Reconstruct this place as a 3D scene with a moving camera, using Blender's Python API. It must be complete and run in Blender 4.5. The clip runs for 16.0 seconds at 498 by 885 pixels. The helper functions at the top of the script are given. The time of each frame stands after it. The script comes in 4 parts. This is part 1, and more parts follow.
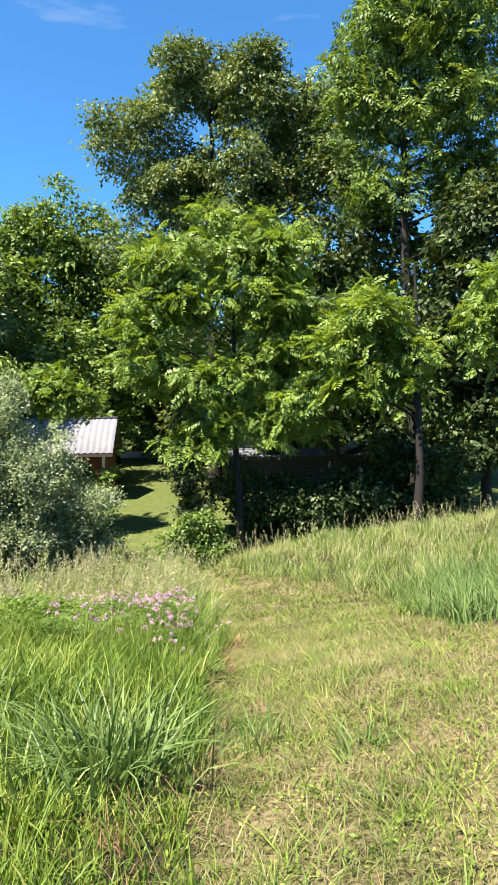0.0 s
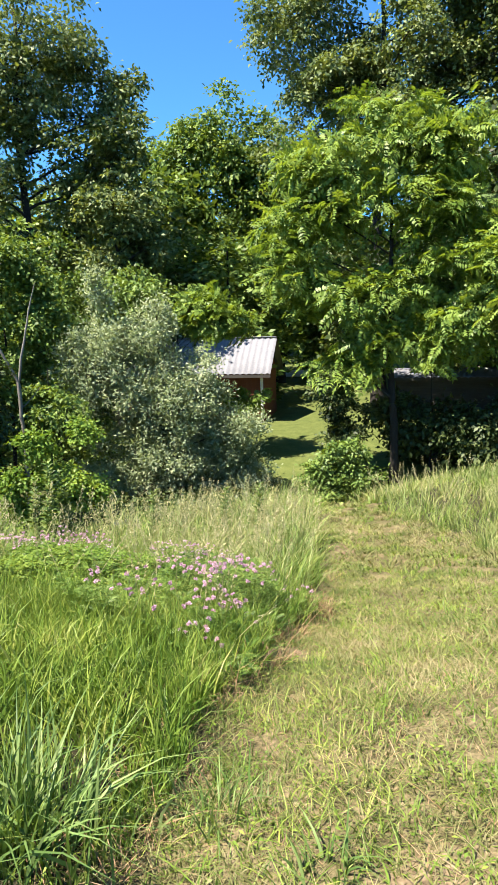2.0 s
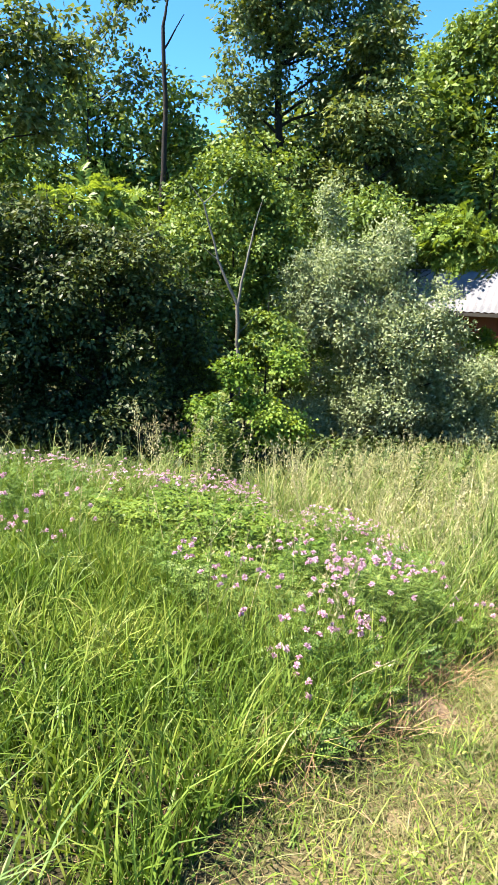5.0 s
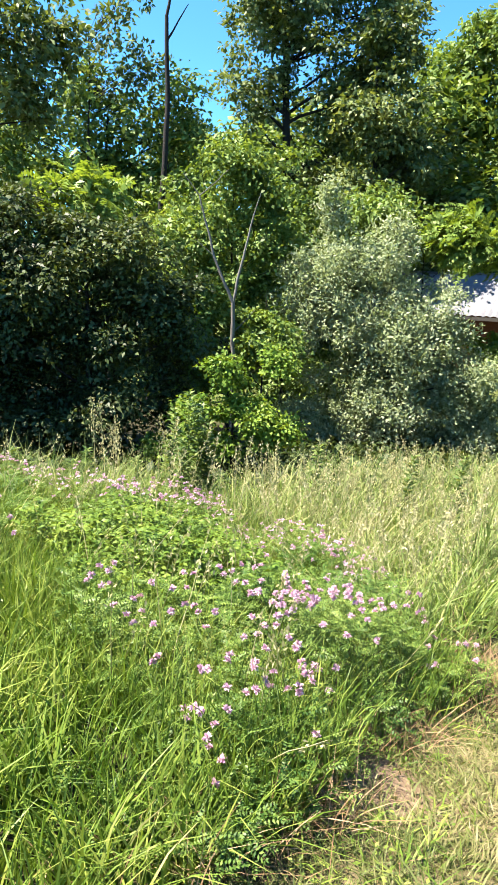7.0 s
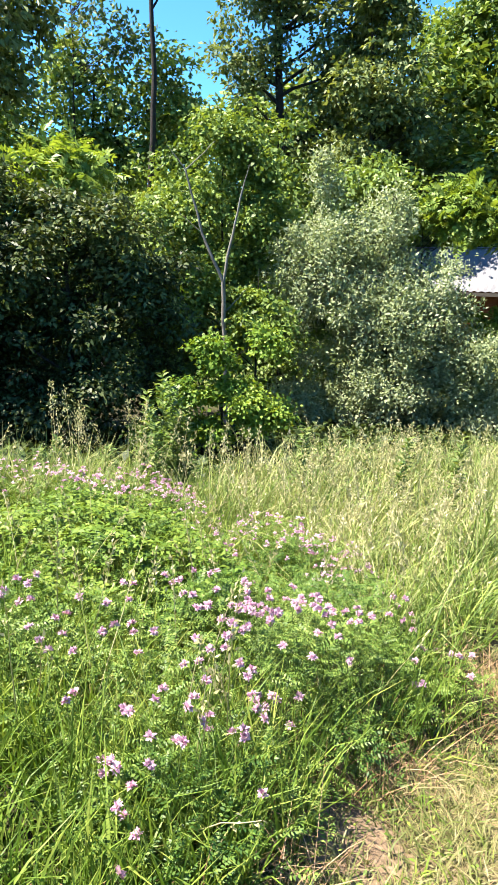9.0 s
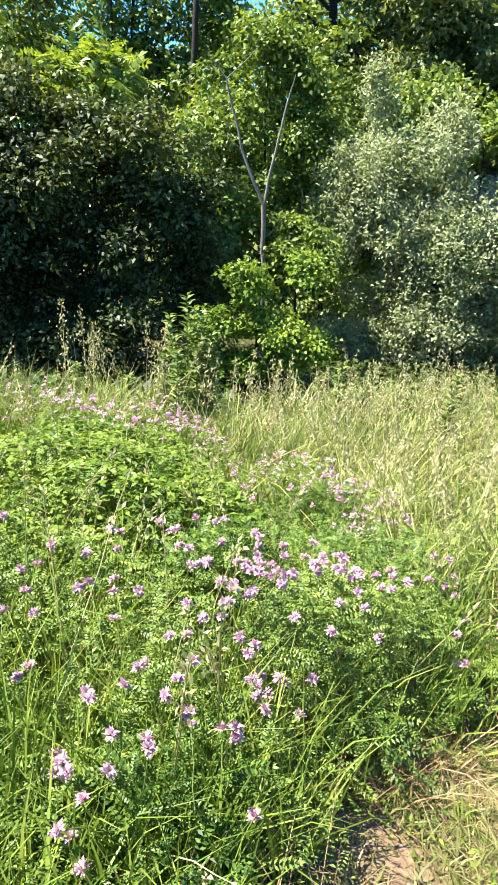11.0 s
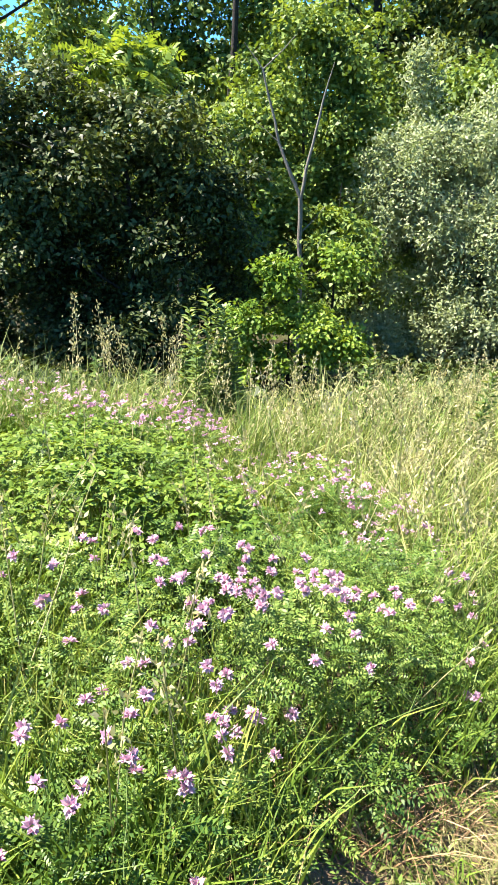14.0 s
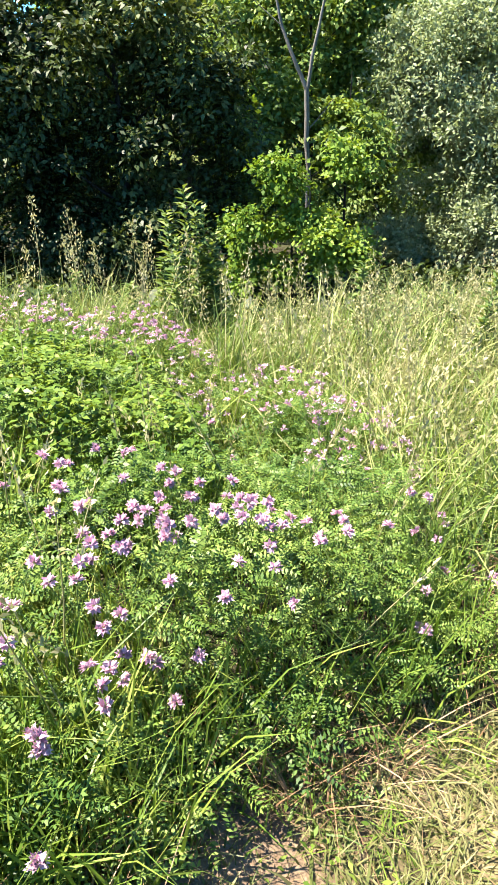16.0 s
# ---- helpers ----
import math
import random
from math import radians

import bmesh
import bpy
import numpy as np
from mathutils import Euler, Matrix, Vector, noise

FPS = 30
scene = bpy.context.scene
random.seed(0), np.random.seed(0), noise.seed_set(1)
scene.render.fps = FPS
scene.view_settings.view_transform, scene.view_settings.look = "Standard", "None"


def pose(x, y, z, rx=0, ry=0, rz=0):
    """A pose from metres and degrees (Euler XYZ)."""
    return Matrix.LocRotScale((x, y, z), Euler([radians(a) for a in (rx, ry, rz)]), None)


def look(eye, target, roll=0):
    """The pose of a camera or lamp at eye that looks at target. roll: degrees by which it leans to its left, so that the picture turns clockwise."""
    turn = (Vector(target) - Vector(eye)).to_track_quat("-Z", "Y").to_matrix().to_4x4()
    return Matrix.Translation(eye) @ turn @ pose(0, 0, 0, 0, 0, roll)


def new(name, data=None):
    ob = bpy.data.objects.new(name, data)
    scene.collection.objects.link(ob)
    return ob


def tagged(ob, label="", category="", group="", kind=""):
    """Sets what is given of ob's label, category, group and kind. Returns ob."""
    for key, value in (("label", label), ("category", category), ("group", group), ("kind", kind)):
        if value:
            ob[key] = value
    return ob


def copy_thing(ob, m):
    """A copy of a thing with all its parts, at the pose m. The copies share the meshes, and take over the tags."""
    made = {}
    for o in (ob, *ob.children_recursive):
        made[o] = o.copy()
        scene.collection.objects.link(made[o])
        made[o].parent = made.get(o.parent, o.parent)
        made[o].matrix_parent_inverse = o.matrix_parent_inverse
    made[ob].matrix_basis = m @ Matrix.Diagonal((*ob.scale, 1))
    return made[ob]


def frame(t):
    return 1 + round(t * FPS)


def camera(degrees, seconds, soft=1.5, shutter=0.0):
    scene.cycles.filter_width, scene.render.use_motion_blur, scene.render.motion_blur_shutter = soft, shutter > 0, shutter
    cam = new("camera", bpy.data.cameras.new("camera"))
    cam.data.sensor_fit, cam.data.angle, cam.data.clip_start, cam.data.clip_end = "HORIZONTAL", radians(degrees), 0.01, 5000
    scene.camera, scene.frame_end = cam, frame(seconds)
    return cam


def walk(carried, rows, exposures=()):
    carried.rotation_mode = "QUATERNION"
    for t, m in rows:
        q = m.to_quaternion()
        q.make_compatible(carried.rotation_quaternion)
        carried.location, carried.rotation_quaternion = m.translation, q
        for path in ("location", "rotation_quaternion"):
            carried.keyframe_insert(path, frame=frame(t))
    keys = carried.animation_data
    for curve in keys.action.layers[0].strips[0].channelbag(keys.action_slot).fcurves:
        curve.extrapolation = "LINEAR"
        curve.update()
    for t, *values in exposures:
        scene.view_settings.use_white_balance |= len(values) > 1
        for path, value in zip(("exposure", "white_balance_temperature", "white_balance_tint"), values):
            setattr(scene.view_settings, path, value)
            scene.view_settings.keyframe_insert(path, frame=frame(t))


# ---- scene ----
cam = camera(42.1, 16.0, soft=0.6)
PATH = [
    (0, (0.053, 0.003, 1.491), (0.045, 2.002, 1.426), -0.8),
    (0.5, (0.369, 0.255, 1.553), (0.225, 2.242, 1.379), -0.9),
    (1, (0.51, 0.54, 1.605), (0.285, 2.516, 1.391), -1.3),
    (1.5, (0.684, 0.866, 1.668), (0.319, 2.817, 1.416), -1.6),
    (2, (0.878, 1.104, 1.717), (0.323, 2.999, 1.4), -1.5),
    (2.5, (0.919, 1.403, 1.651), (0.155, 3.212, 1.274), -1.9),
    (3, (0.92, 1.713, 1.648), (-0.02, 3.427, 1.224), -1.9),
    (3.5, (0.971, 2.008, 1.65), (-0.09, 3.638, 1.184), -1.9),
    (4, (0.986, 2.243, 1.639), (-0.122, 3.835, 1.153), -1.6),
    (4.5, (0.94, 2.455, 1.585), (-0.209, 4.012, 1.081), -0.2),
    (4.7, (0.908, 2.541, 1.58), (-0.263, 4.08, 1.068), 0.4),
    (6.8, (0.765, 3.344, 1.44), (-0.437, 4.865, 0.95), 2.0),
    (7, (0.769, 3.41, 1.43), (-0.437, 4.925, 0.928), 1.9),
    (7.5, (0.716, 3.56, 1.398), (-0.502, 5.053, 0.862), 1.3),
    (8, (0.672, 3.691, 1.369), (-0.569, 5.164, 0.829), 1.2),
    (8.5, (0.673, 3.833, 1.358), (-0.556, 5.316, 0.82), 0.8),
    (8.7, (0.664, 3.885, 1.338), (-0.552, 5.379, 0.8), 0.5),
    (10.8, (0.423, 4.435, 1.112), (-0.808, 5.842, 0.401), 1.9),
    (11, (0.39, 4.427, 1.098), (-0.867, 5.8, 0.368), 1.4),
    (11.5, (0.377, 4.409, 1.081), (-0.943, 5.707, 0.325), 0.4),
    (12, (0.381, 4.404, 1.082), (-0.968, 5.663, 0.312), -0.3),
    (12.5, (0.367, 4.409, 1.071), (-0.967, 5.681, 0.295), -0.1),
    (13, (0.37, 4.481, 1.051), (-0.973, 5.751, 0.287), 0.4),
    (13.5, (0.386, 4.626, 1.046), (-0.98, 5.876, 0.289), 0.8),
    (14, (0.38, 4.726, 1.039), (-0.97, 6.002, 0.297), 0.4),
    (14.5, (0.33, 4.804, 1.006), (-0.989, 6.108, 0.258), -0.2),
    (15, (0.266, 4.889, 0.951), (-1.054, 6.159, 0.149), -1.2),
    (15.5, (0.333, 5.03, 0.901), (-1.0, 6.23, 0.017), -1.6),
    (16, (0.413, 5.136, 0.898), (-0.911, 6.281, -0.07), -2.0),
]
walk(cam, [(t, look(eye, target, roll)) for t, eye, target, roll in PATH], [(0, 1.85), (2.5, 1.9), (4.5, 2.08), (10, 2.25), (16, 2.3)])

# ---- light ----
SUN_AZ, SUN_EL = radians(134), radians(60)      # left of +y, above the horizon
world = bpy.data.worlds.new("sky")
scene.world = world
world.use_nodes = True
wt = world.node_tree
sky = wt.nodes.new("ShaderNodeTexSky")
sky.sky_type = "NISHITA"
sky.sun_disc = False
sky.sun_elevation = SUN_EL
sky.sun_rotation = -SUN_AZ
sky.altitude = 900
sky.dust_density = 0.0
sky.ozone_density = 1.0
bg = wt.nodes["Background"]
# thin wisps of cloud mixed into the sky
tc = wt.nodes.new("ShaderNodeTexCoord")
mp = wt.nodes.new("ShaderNodeMapping")
mp.inputs["Scale"].default_value = (1.2, 2.6, 7.0)
cn = wt.nodes.new("ShaderNodeTexNoise")
cn.inputs["Scale"].default_value = 1.6
cn.inputs["Detail"].default_value = 7
cr = wt.nodes.new("ShaderNodeMapRange")
cr.inputs["From Min"].default_value = 0.68
cr.inputs["From Max"].default_value = 0.95
cm = wt.nodes.new("ShaderNodeMixRGB")
cm.inputs["Color2"].default_value = (7.0, 7.6, 8.4, 1)
wt.links.new(tc.outputs["Generated"], mp.inputs["Vector"])
wt.links.new(mp.outputs["Vector"], cn.inputs["Vector"])
wt.links.new(cn.outputs["Fac"], cr.inputs["Value"])
wt.links.new(cr.outputs["Result"], cm.inputs["Fac"])
deep = wt.nodes.new("ShaderNodeMixRGB")       # clear, dry summer air: deeper blue
deep.blend_type = "MULTIPLY"
deep.inputs["Fac"].default_value = 1
deep.inputs["Color2"].default_value = (0.64, 1.36, 1.85, 1)
wt.links.new(sky.outputs["Color"], deep.inputs["Color1"])
wt.links.new(deep.outputs["Color"], cm.inputs["Color1"])
wt.links.new(cm.outputs["Color"], bg.inputs["Color"])
bg.inputs["Strength"].default_value = 0.043

sun = new("sun", bpy.data.lights.new("sun", "SUN"))
sun.data.energy = 5.0
sun.data.angle = radians(0.53)
sun.data.color = (1.0, 0.9, 0.77)
SUN_DIR = Vector((-math.sin(SUN_AZ) * math.cos(SUN_EL), math.cos(SUN_AZ) * math.cos(SUN_EL), math.sin(SUN_EL)))
sun.rotation_euler = SUN_DIR.to_track_quat("Z", "Y").to_euler()
sun.location = (-20, 20, 40)

RNG = np.random.default_rng(11)


# ---- materials ----
def material(name):
    m = bpy.data.materials.new(name)
    m.use_nodes = True
    return m, m.node_tree, m.node_tree.nodes["Principled BSDF"]


def ramp(nt, fac, stops):
    r = nt.nodes.new("ShaderNodeValToRGB")
    el = r.color_ramp.elements
    while len(el) < len(stops):
        el.new(0.5)
    for e, (p, c) in zip(el, stops):
        e.position, e.color = p, (*c, 1)
    nt.links.new(fac, r.inputs["Fac"])
    return r.outputs["Color"]


def leaf_mat(name, stops, through_col, trans=0.35, rough=0.58, patch=0.6, spec=0.13):
    """Leaf or blade: colour varies leaf by leaf and in soft patches; some light passes through."""
    m, nt, bsdf = material(name)
    geo = nt.nodes.new("ShaderNodeNewGeometry")
    tex = nt.nodes.new("ShaderNodeTexCoord")
    n = nt.nodes.new("ShaderNodeTexNoise")
    n.inputs["Scale"].default_value = patch
    n.inputs["Detail"].default_value = 3
    nt.links.new(tex.outputs["Object"], n.inputs["Vector"])
    mix = nt.nodes.new("ShaderNodeMath")
    mix.operation = "MULTIPLY_ADD"
    nt.links.new(geo.outputs["Random Per Island"], mix.inputs[0])
    mix.inputs[1].default_value = 0.55
    sub = nt.nodes.new("ShaderNodeMapRange")
    sub.inputs["From Min"].default_value = 0.32
    sub.inputs["From Max"].default_value = 0.68
    sub.inputs["To Max"].default_value = 0.45
    nt.links.new(n.outputs["Fac"], sub.inputs["Value"])
    nt.links.new(sub.outputs["Result"], mix.inputs[2])
    col = ramp(nt, mix.outputs[0], stops)
    nt.links.new(col, bsdf.inputs["Base Color"])
    bsdf.inputs["Roughness"].default_value = rough
    bsdf.inputs["Specular IOR Level"].default_value = spec
    tr = nt.nodes.new("ShaderNodeBsdfTranslucent")
    tint = nt.nodes.new("ShaderNodeMixRGB")
    tint.blend_type = "MULTIPLY"
    tint.inputs["Fac"].default_value = 1
    tint.inputs["Color2"].default_value = (*through_col, 1)
    nt.links.new(col, tint.inputs["Color1"])
    nt.links.new(tint.outputs["Color"], tr.inputs["Color"])
    sh = nt.nodes.new("ShaderNodeMixShader")
    sh.inputs["Fac"].default_value = trans
    nt.links.new(bsdf.outputs["BSDF"], sh.inputs[1])
    nt.links.new(tr.outputs["BSDF"], sh.inputs[2])
    nt.links.new(sh.outputs["Shader"], nt.nodes["Material Output"].inputs["Surface"])
    return m


def rough_mat(name, stops, scale, rough=0.85, bump=0.3, detail=8, stretch=(1, 1, 1), spec=0.3, metal=0.0):
    """Solid surface with two scales of colour variation and fine relief."""
    m, nt, bsdf = material(name)
    tex = nt.nodes.new("ShaderNodeTexCoord")
    mapn = nt.nodes.new("ShaderNodeMapping")
    mapn.inputs["Scale"].default_value = stretch
    nt.links.new(tex.outputs["Object"], mapn.inputs["Vector"])
    a = nt.nodes.new("ShaderNodeTexNoise")
    a.inputs["Scale"].default_value = scale
    a.inputs["Detail"].default_value = detail
    a.inputs["Roughness"].default_value = 0.65
    b = nt.nodes.new("ShaderNodeTexNoise")
    b.inputs["Scale"].default_value = scale * 9
    b.inputs["Detail"].default_value = 4
    for q in (a, b):
        nt.links.new(mapn.outputs["Vector"], q.inputs["Vector"])
    mx = nt.nodes.new("ShaderNodeMath")
    mx.operation = "MULTIPLY_ADD"
    mx.inputs[1].default_value = 0.45
    nt.links.new(b.outputs["Fac"], mx.inputs[0])
    h = nt.nodes.new("ShaderNodeMath")
    h.operation = "MULTIPLY"
    h.inputs[1].default_value = 0.6
    nt.links.new(a.outputs["Fac"], h.inputs[0])
    nt.links.new(h.outputs[0], mx.inputs[2])
    nt.links.new(ramp(nt, mx.outputs[0], stops), bsdf.inputs["Base Color"])
    bsdf.inputs["Roughness"].default_value = rough
    bsdf.inputs["Specular IOR Level"].default_value = spec
    bsdf.inputs["Metallic"].default_value = metal
    bp = nt.nodes.new("ShaderNodeBump")
    bp.inputs["Strength"].default_value = bump
    bp.inputs["Distance"].default_value = 0.02
    nt.links.new(b.outputs["Fac"], bp.inputs["Height"])
    nt.links.new(bp.outputs["Normal"], bsdf.inputs["Normal"])
    return m


YG = (1.5, 1.35, 0.45)
M_OAK = leaf_mat("oak_leaf", [(0.1, (0.035, 0.058, 0.016)), (0.5, (0.11, 0.155, 0.05)), (0.95, (0.26, 0.31, 0.13))], YG, 0.25, 0.5, 0.6, 0.22)
M_WALNUT = leaf_mat("walnut_leaf", [(0.1, (0.066, 0.12, 0.021)), (0.5, (0.15, 0.23, 0.042)), (0.95, (0.27, 0.36, 0.08))], YG, 0.34, 0.45, 0.6, 0.25)
M_WOOD = leaf_mat("woodland_leaf", [(0.1, (0.034, 0.068, 0.014)), (0.5, (0.12, 0.19, 0.041)), (0.95, (0.26, 0.34, 0.088))], YG, 0.26, 0.5, 0.6, 0.2)
M_OLIVE = leaf_mat("olive_leaf", [(0.1, (0.14, 0.18, 0.087)), (0.5, (0.28, 0.33, 0.18)), (0.95, (0.44, 0.48, 0.32))], (1.1, 1.15, 0.7), 0.32, 0.6, 0.6, 0.08)
# shade inside thickets and understorey is put into this leaf colour: near-black low tones
M_SHADED_LEAF = leaf_mat("shaded_leaf", [(0.15, (0.012, 0.021, 0.0059)), (0.55, (0.051, 0.079, 0.023)), (0.95, (0.15, 0.18, 0.07))], YG, 0.2, 0.48, 0.6, 0.22)
M_VINE = leaf_mat("vine_leaf", [(0.1, (0.072, 0.14, 0.019)), (0.5, (0.16, 0.25, 0.041)), (0.95, (0.29, 0.37, 0.076))], YG, 0.32, 0.45)
M_GRASS = leaf_mat("green_grass", [(0.05, (0.042, 0.086, 0.012)), (0.45, (0.13, 0.2, 0.029)), (0.8, (0.25, 0.29, 0.061)), (1, (0.48, 0.42, 0.19))], (1.25, 1.4, 0.5), 0.22, 0.42, 1.5, 0.18)
M_BLUEGRASS = leaf_mat("bluish_grass", [(0.1, (0.044, 0.084, 0.019)), (0.5, (0.11, 0.18, 0.048)), (0.95, (0.26, 0.32, 0.12))], (1.3, 1.3, 0.6), 0.22, 0.45, 1.2, 0.2)
M_MOWN = leaf_mat("mown_grass", [(0.05, (0.05, 0.075, 0.018)), (0.35, (0.125, 0.145, 0.042)), (0.65, (0.215, 0.2, 0.085)), (1, (0.38, 0.32, 0.185))], (1.3, 1.2, 0.6), 0.2, 0.5, 1.1, 0.2)
M_STRAW = leaf_mat("straw_grass", [(0.05, (0.082, 0.14, 0.027)), (0.4, (0.18, 0.24, 0.068)), (0.75, (0.32, 0.32, 0.13)), (1, (0.51, 0.44, 0.25))], (1.2, 1.2, 0.7), 0.22, 0.5, 0.8, 0.2)
M_VETCH = leaf_mat("vetch_leaf", [(0.1, (0.029, 0.072, 0.014)), (0.5, (0.1, 0.17, 0.032)), (0.95, (0.24, 0.31, 0.076))], YG, 0.2, 0.42, 2.0, 0.18)
M_CLOVER = leaf_mat("clover_leaf", [(0.1, (0.042, 0.085, 0.012)), (0.5, (0.11, 0.18, 0.025)), (0.95, (0.21, 0.27, 0.05))], YG, 0.22, 0.42, 2.0, 0.18)
M_WEED = leaf_mat("weed_leaf", [(0.1, (0.06, 0.11, 0.03)), (0.5, (0.13, 0.19, 0.055)), (0.95, (0.27, 0.33, 0.12))], YG, 0.25, 0.45, 2.0, 0.2)
M_PETAL = leaf_mat("vetch_petal", [(0.1, (0.45, 0.2, 0.32)), (0.5, (0.57, 0.37, 0.46)), (0.95, (0.67, 0.56, 0.61))], (1.0, 0.9, 1.0), 0.3, 0.6, 3)
M_SEED = leaf_mat("seed_head", [(0.1, (0.20, 0.21, 0.085)), (0.5, (0.37, 0.355, 0.175)), (0.95, (0.6, 0.54, 0.34))], (1.1, 1.05, 0.8), 0.3, 0.6, 1.5)
M_DRY = leaf_mat("dry_stalk", [(0.1, (0.123, 0.068, 0.036)), (0.5, (0.299, 0.192, 0.104)), (0.95, (0.528, 0.376, 0.232))], (1.1, 1.0, 0.8), 0.15, 0.6, 1.5)
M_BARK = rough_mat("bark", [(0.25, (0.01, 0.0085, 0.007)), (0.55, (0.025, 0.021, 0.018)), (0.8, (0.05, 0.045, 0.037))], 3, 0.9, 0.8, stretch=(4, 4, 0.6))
M_DEADWOOD = rough_mat("dead_wood", [(0.25, (0.096, 0.084, 0.072)), (0.55, (0.17, 0.16, 0.14)), (0.8, (0.25, 0.24, 0.22))], 4, 0.85, 0.5, stretch=(4, 4, 0.7))
M_METAL = rough_mat("galvanised_roof", [(0.3, (0.11, 0.12, 0.14)), (0.55, (0.17, 0.17, 0.19)), (0.8, (0.22, 0.23, 0.25))], 1.6, 0.6, 0.05, spec=0.3, metal=0.0)
M_REDWALL = rough_mat("red_brown_boards", [(0.25, (0.096, 0.027, 0.014)), (0.55, (0.16, 0.048, 0.025)), (0.85, (0.22, 0.078, 0.042))], 1.5, 0.8, 0.2, stretch=(6, 6, 0.8))
M_PALE = rough_mat("weathered_white_paint", [(0.25, (0.50, 0.48, 0.44)), (0.6, (0.70, 0.68, 0.64)), (0.9, (0.8, 0.79, 0.76))], 3, 0.7, 0.15)
M_DARKBOARD = rough_mat("dark_siding", [(0.25, (0.025, 0.022, 0.02)), (0.55, (0.05, 0.045, 0.04)), (0.85, (0.085, 0.077, 0.07))], 1.5, 0.85, 0.25, stretch=(0.6, 4, 5))
M_ROAD = rough_mat("gravel_road", [(0.2, (0.28, 0.26, 0.23)), (0.5, (0.40, 0.38, 0.34)), (0.85, (0.55, 0.52, 0.48))], 2.5, 0.95, 0.6)


def ground_mat():
    """Thatch and soil near the path, turf further out."""
    m, nt, bsdf = material("meadow_ground")
    geo = nt.nodes.new("ShaderNodeNewGeometry")
    outs = []
    for sc, det in ((0.35, 5), (3.0, 8), (38.0, 4)):
        n = nt.nodes.new("ShaderNodeTexNoise")
        n.inputs["Scale"].default_value = sc
        n.inputs["Detail"].default_value = det
        n.inputs["Roughness"].default_value = 0.65
        nt.links.new(geo.outputs["Position"], n.inputs["Vector"])
        outs.append(n.outputs["Fac"])
    add = nt.nodes.new("ShaderNodeMath")
    add.operation = "MULTIPLY_ADD"
    add.inputs[1].default_value = 0.5
    nt.links.new(outs[2], add.inputs[0])
    hf = nt.nodes.new("ShaderNodeMath")
    hf.operation = "MULTIPLY"
    hf.inputs[1].default_value = 0.5
    nt.links.new(outs[1], hf.inputs[0])
    nt.links.new(hf.outputs[0], add.inputs[2])
    thatch = ramp(nt, add.outputs[0], [(0.32, (0.025, 0.022, 0.012)), (0.46, (0.075, 0.065, 0.028)), (0.56, (0.17, 0.135, 0.07)), (0.70, (0.27, 0.21, 0.125))])
    turf = ramp(nt, add.outputs[0], [(0.30, (0.04, 0.055, 0.014)), (0.5, (0.08, 0.10, 0.026)), (0.7, (0.14, 0.155, 0.05))])
    sep = nt.nodes.new("ShaderNodeSeparateXYZ")
    nt.links.new(geo.outputs["Position"], sep.inputs[0])
    humus = ramp(nt, add.outputs[0], [(0.30, (0.015, 0.013, 0.008)), (0.5, (0.035, 0.032, 0.016)), (0.7, (0.07, 0.065, 0.03))])
    worn = nt.nodes.new("ShaderNodeAttribute")
    worn.attribute_name = "worn"
    base = nt.nodes.new("ShaderNodeMixRGB")
    nt.links.new(worn.outputs["Fac"], base.inputs["Fac"])
    nt.links.new(humus, base.inputs["Color1"])
    nt.links.new(thatch, base.inputs["Color2"])
    sandy = ramp(nt, add.outputs[0], [(0.32, (0.11, 0.072, 0.045)), (0.5, (0.22, 0.15, 0.098)), (0.68, (0.34, 0.25, 0.17))])
    dirt = nt.nodes.new("ShaderNodeAttribute")
    dirt.attribute_name = "dirt"
    soil = nt.nodes.new("ShaderNodeMixRGB")
    nt.links.new(dirt.outputs["Fac"], soil.inputs["Fac"])
    nt.links.new(base.outputs["Color"], soil.inputs["Color1"])
    nt.links.new(sandy, soil.inputs["Color2"])
    far = nt.nodes.new("ShaderNodeMapRange")
    far.inputs["From Min"].default_value = 17.5
    far.inputs["From Max"].default_value = 20.5
    nt.links.new(sep.outputs["Y"], far.inputs["Value"])
    mx = nt.nodes.new("ShaderNodeMixRGB")
    nt.links.new(far.outputs["Result"], mx.inputs["Fac"])
    nt.links.new(soil.outputs["Color"], mx.inputs["Color1"])
    nt.links.new(turf, mx.inputs["Color2"])
    nt.links.new(mx.outputs["Color"], bsdf.inputs["Base Color"])
    bsdf.inputs["Roughness"].default_value = 0.95
    bsdf.inputs["Specular IOR Level"].default_value = 0.15
    bp = nt.nodes.new("ShaderNodeBump")
    bp.inputs["Strength"].default_value = 0.7
    bp.inputs["Distance"].default_value = 0.03
    nt.links.new(add.outputs[0], bp.inputs["Height"])
    nt.links.new(bp.outputs["Normal"], bsdf.inputs["Normal"])
    return m


M_GROUND = ground_mat()


# ---- mesh helpers ----
def mesh_of(name, V, F, mat, smooth=False):
    """Mesh from an (n,3) array and an (m,k) array of equal-sided faces."""
    V, F = np.asarray(V, np.float32), np.asarray(F, np.int32)
    me = bpy.data.meshes.new(name)
    k = F.shape[1]
    me.vertices.add(len(V))
    me.vertices.foreach_set("co", V.ravel())
    me.loops.add(F.size)
    me.loops.foreach_set("vertex_index", F.ravel())
    me.polygons.add(len(F))
    me.polygons.foreach_set("loop_start", np.arange(0, F.size, k, dtype=np.int32))
    if smooth:
        me.polygons.foreach_set("use_smooth", np.ones(len(F), bool))
    me.update(calc_edges=True)
    me.materials.append(mat)
    return me


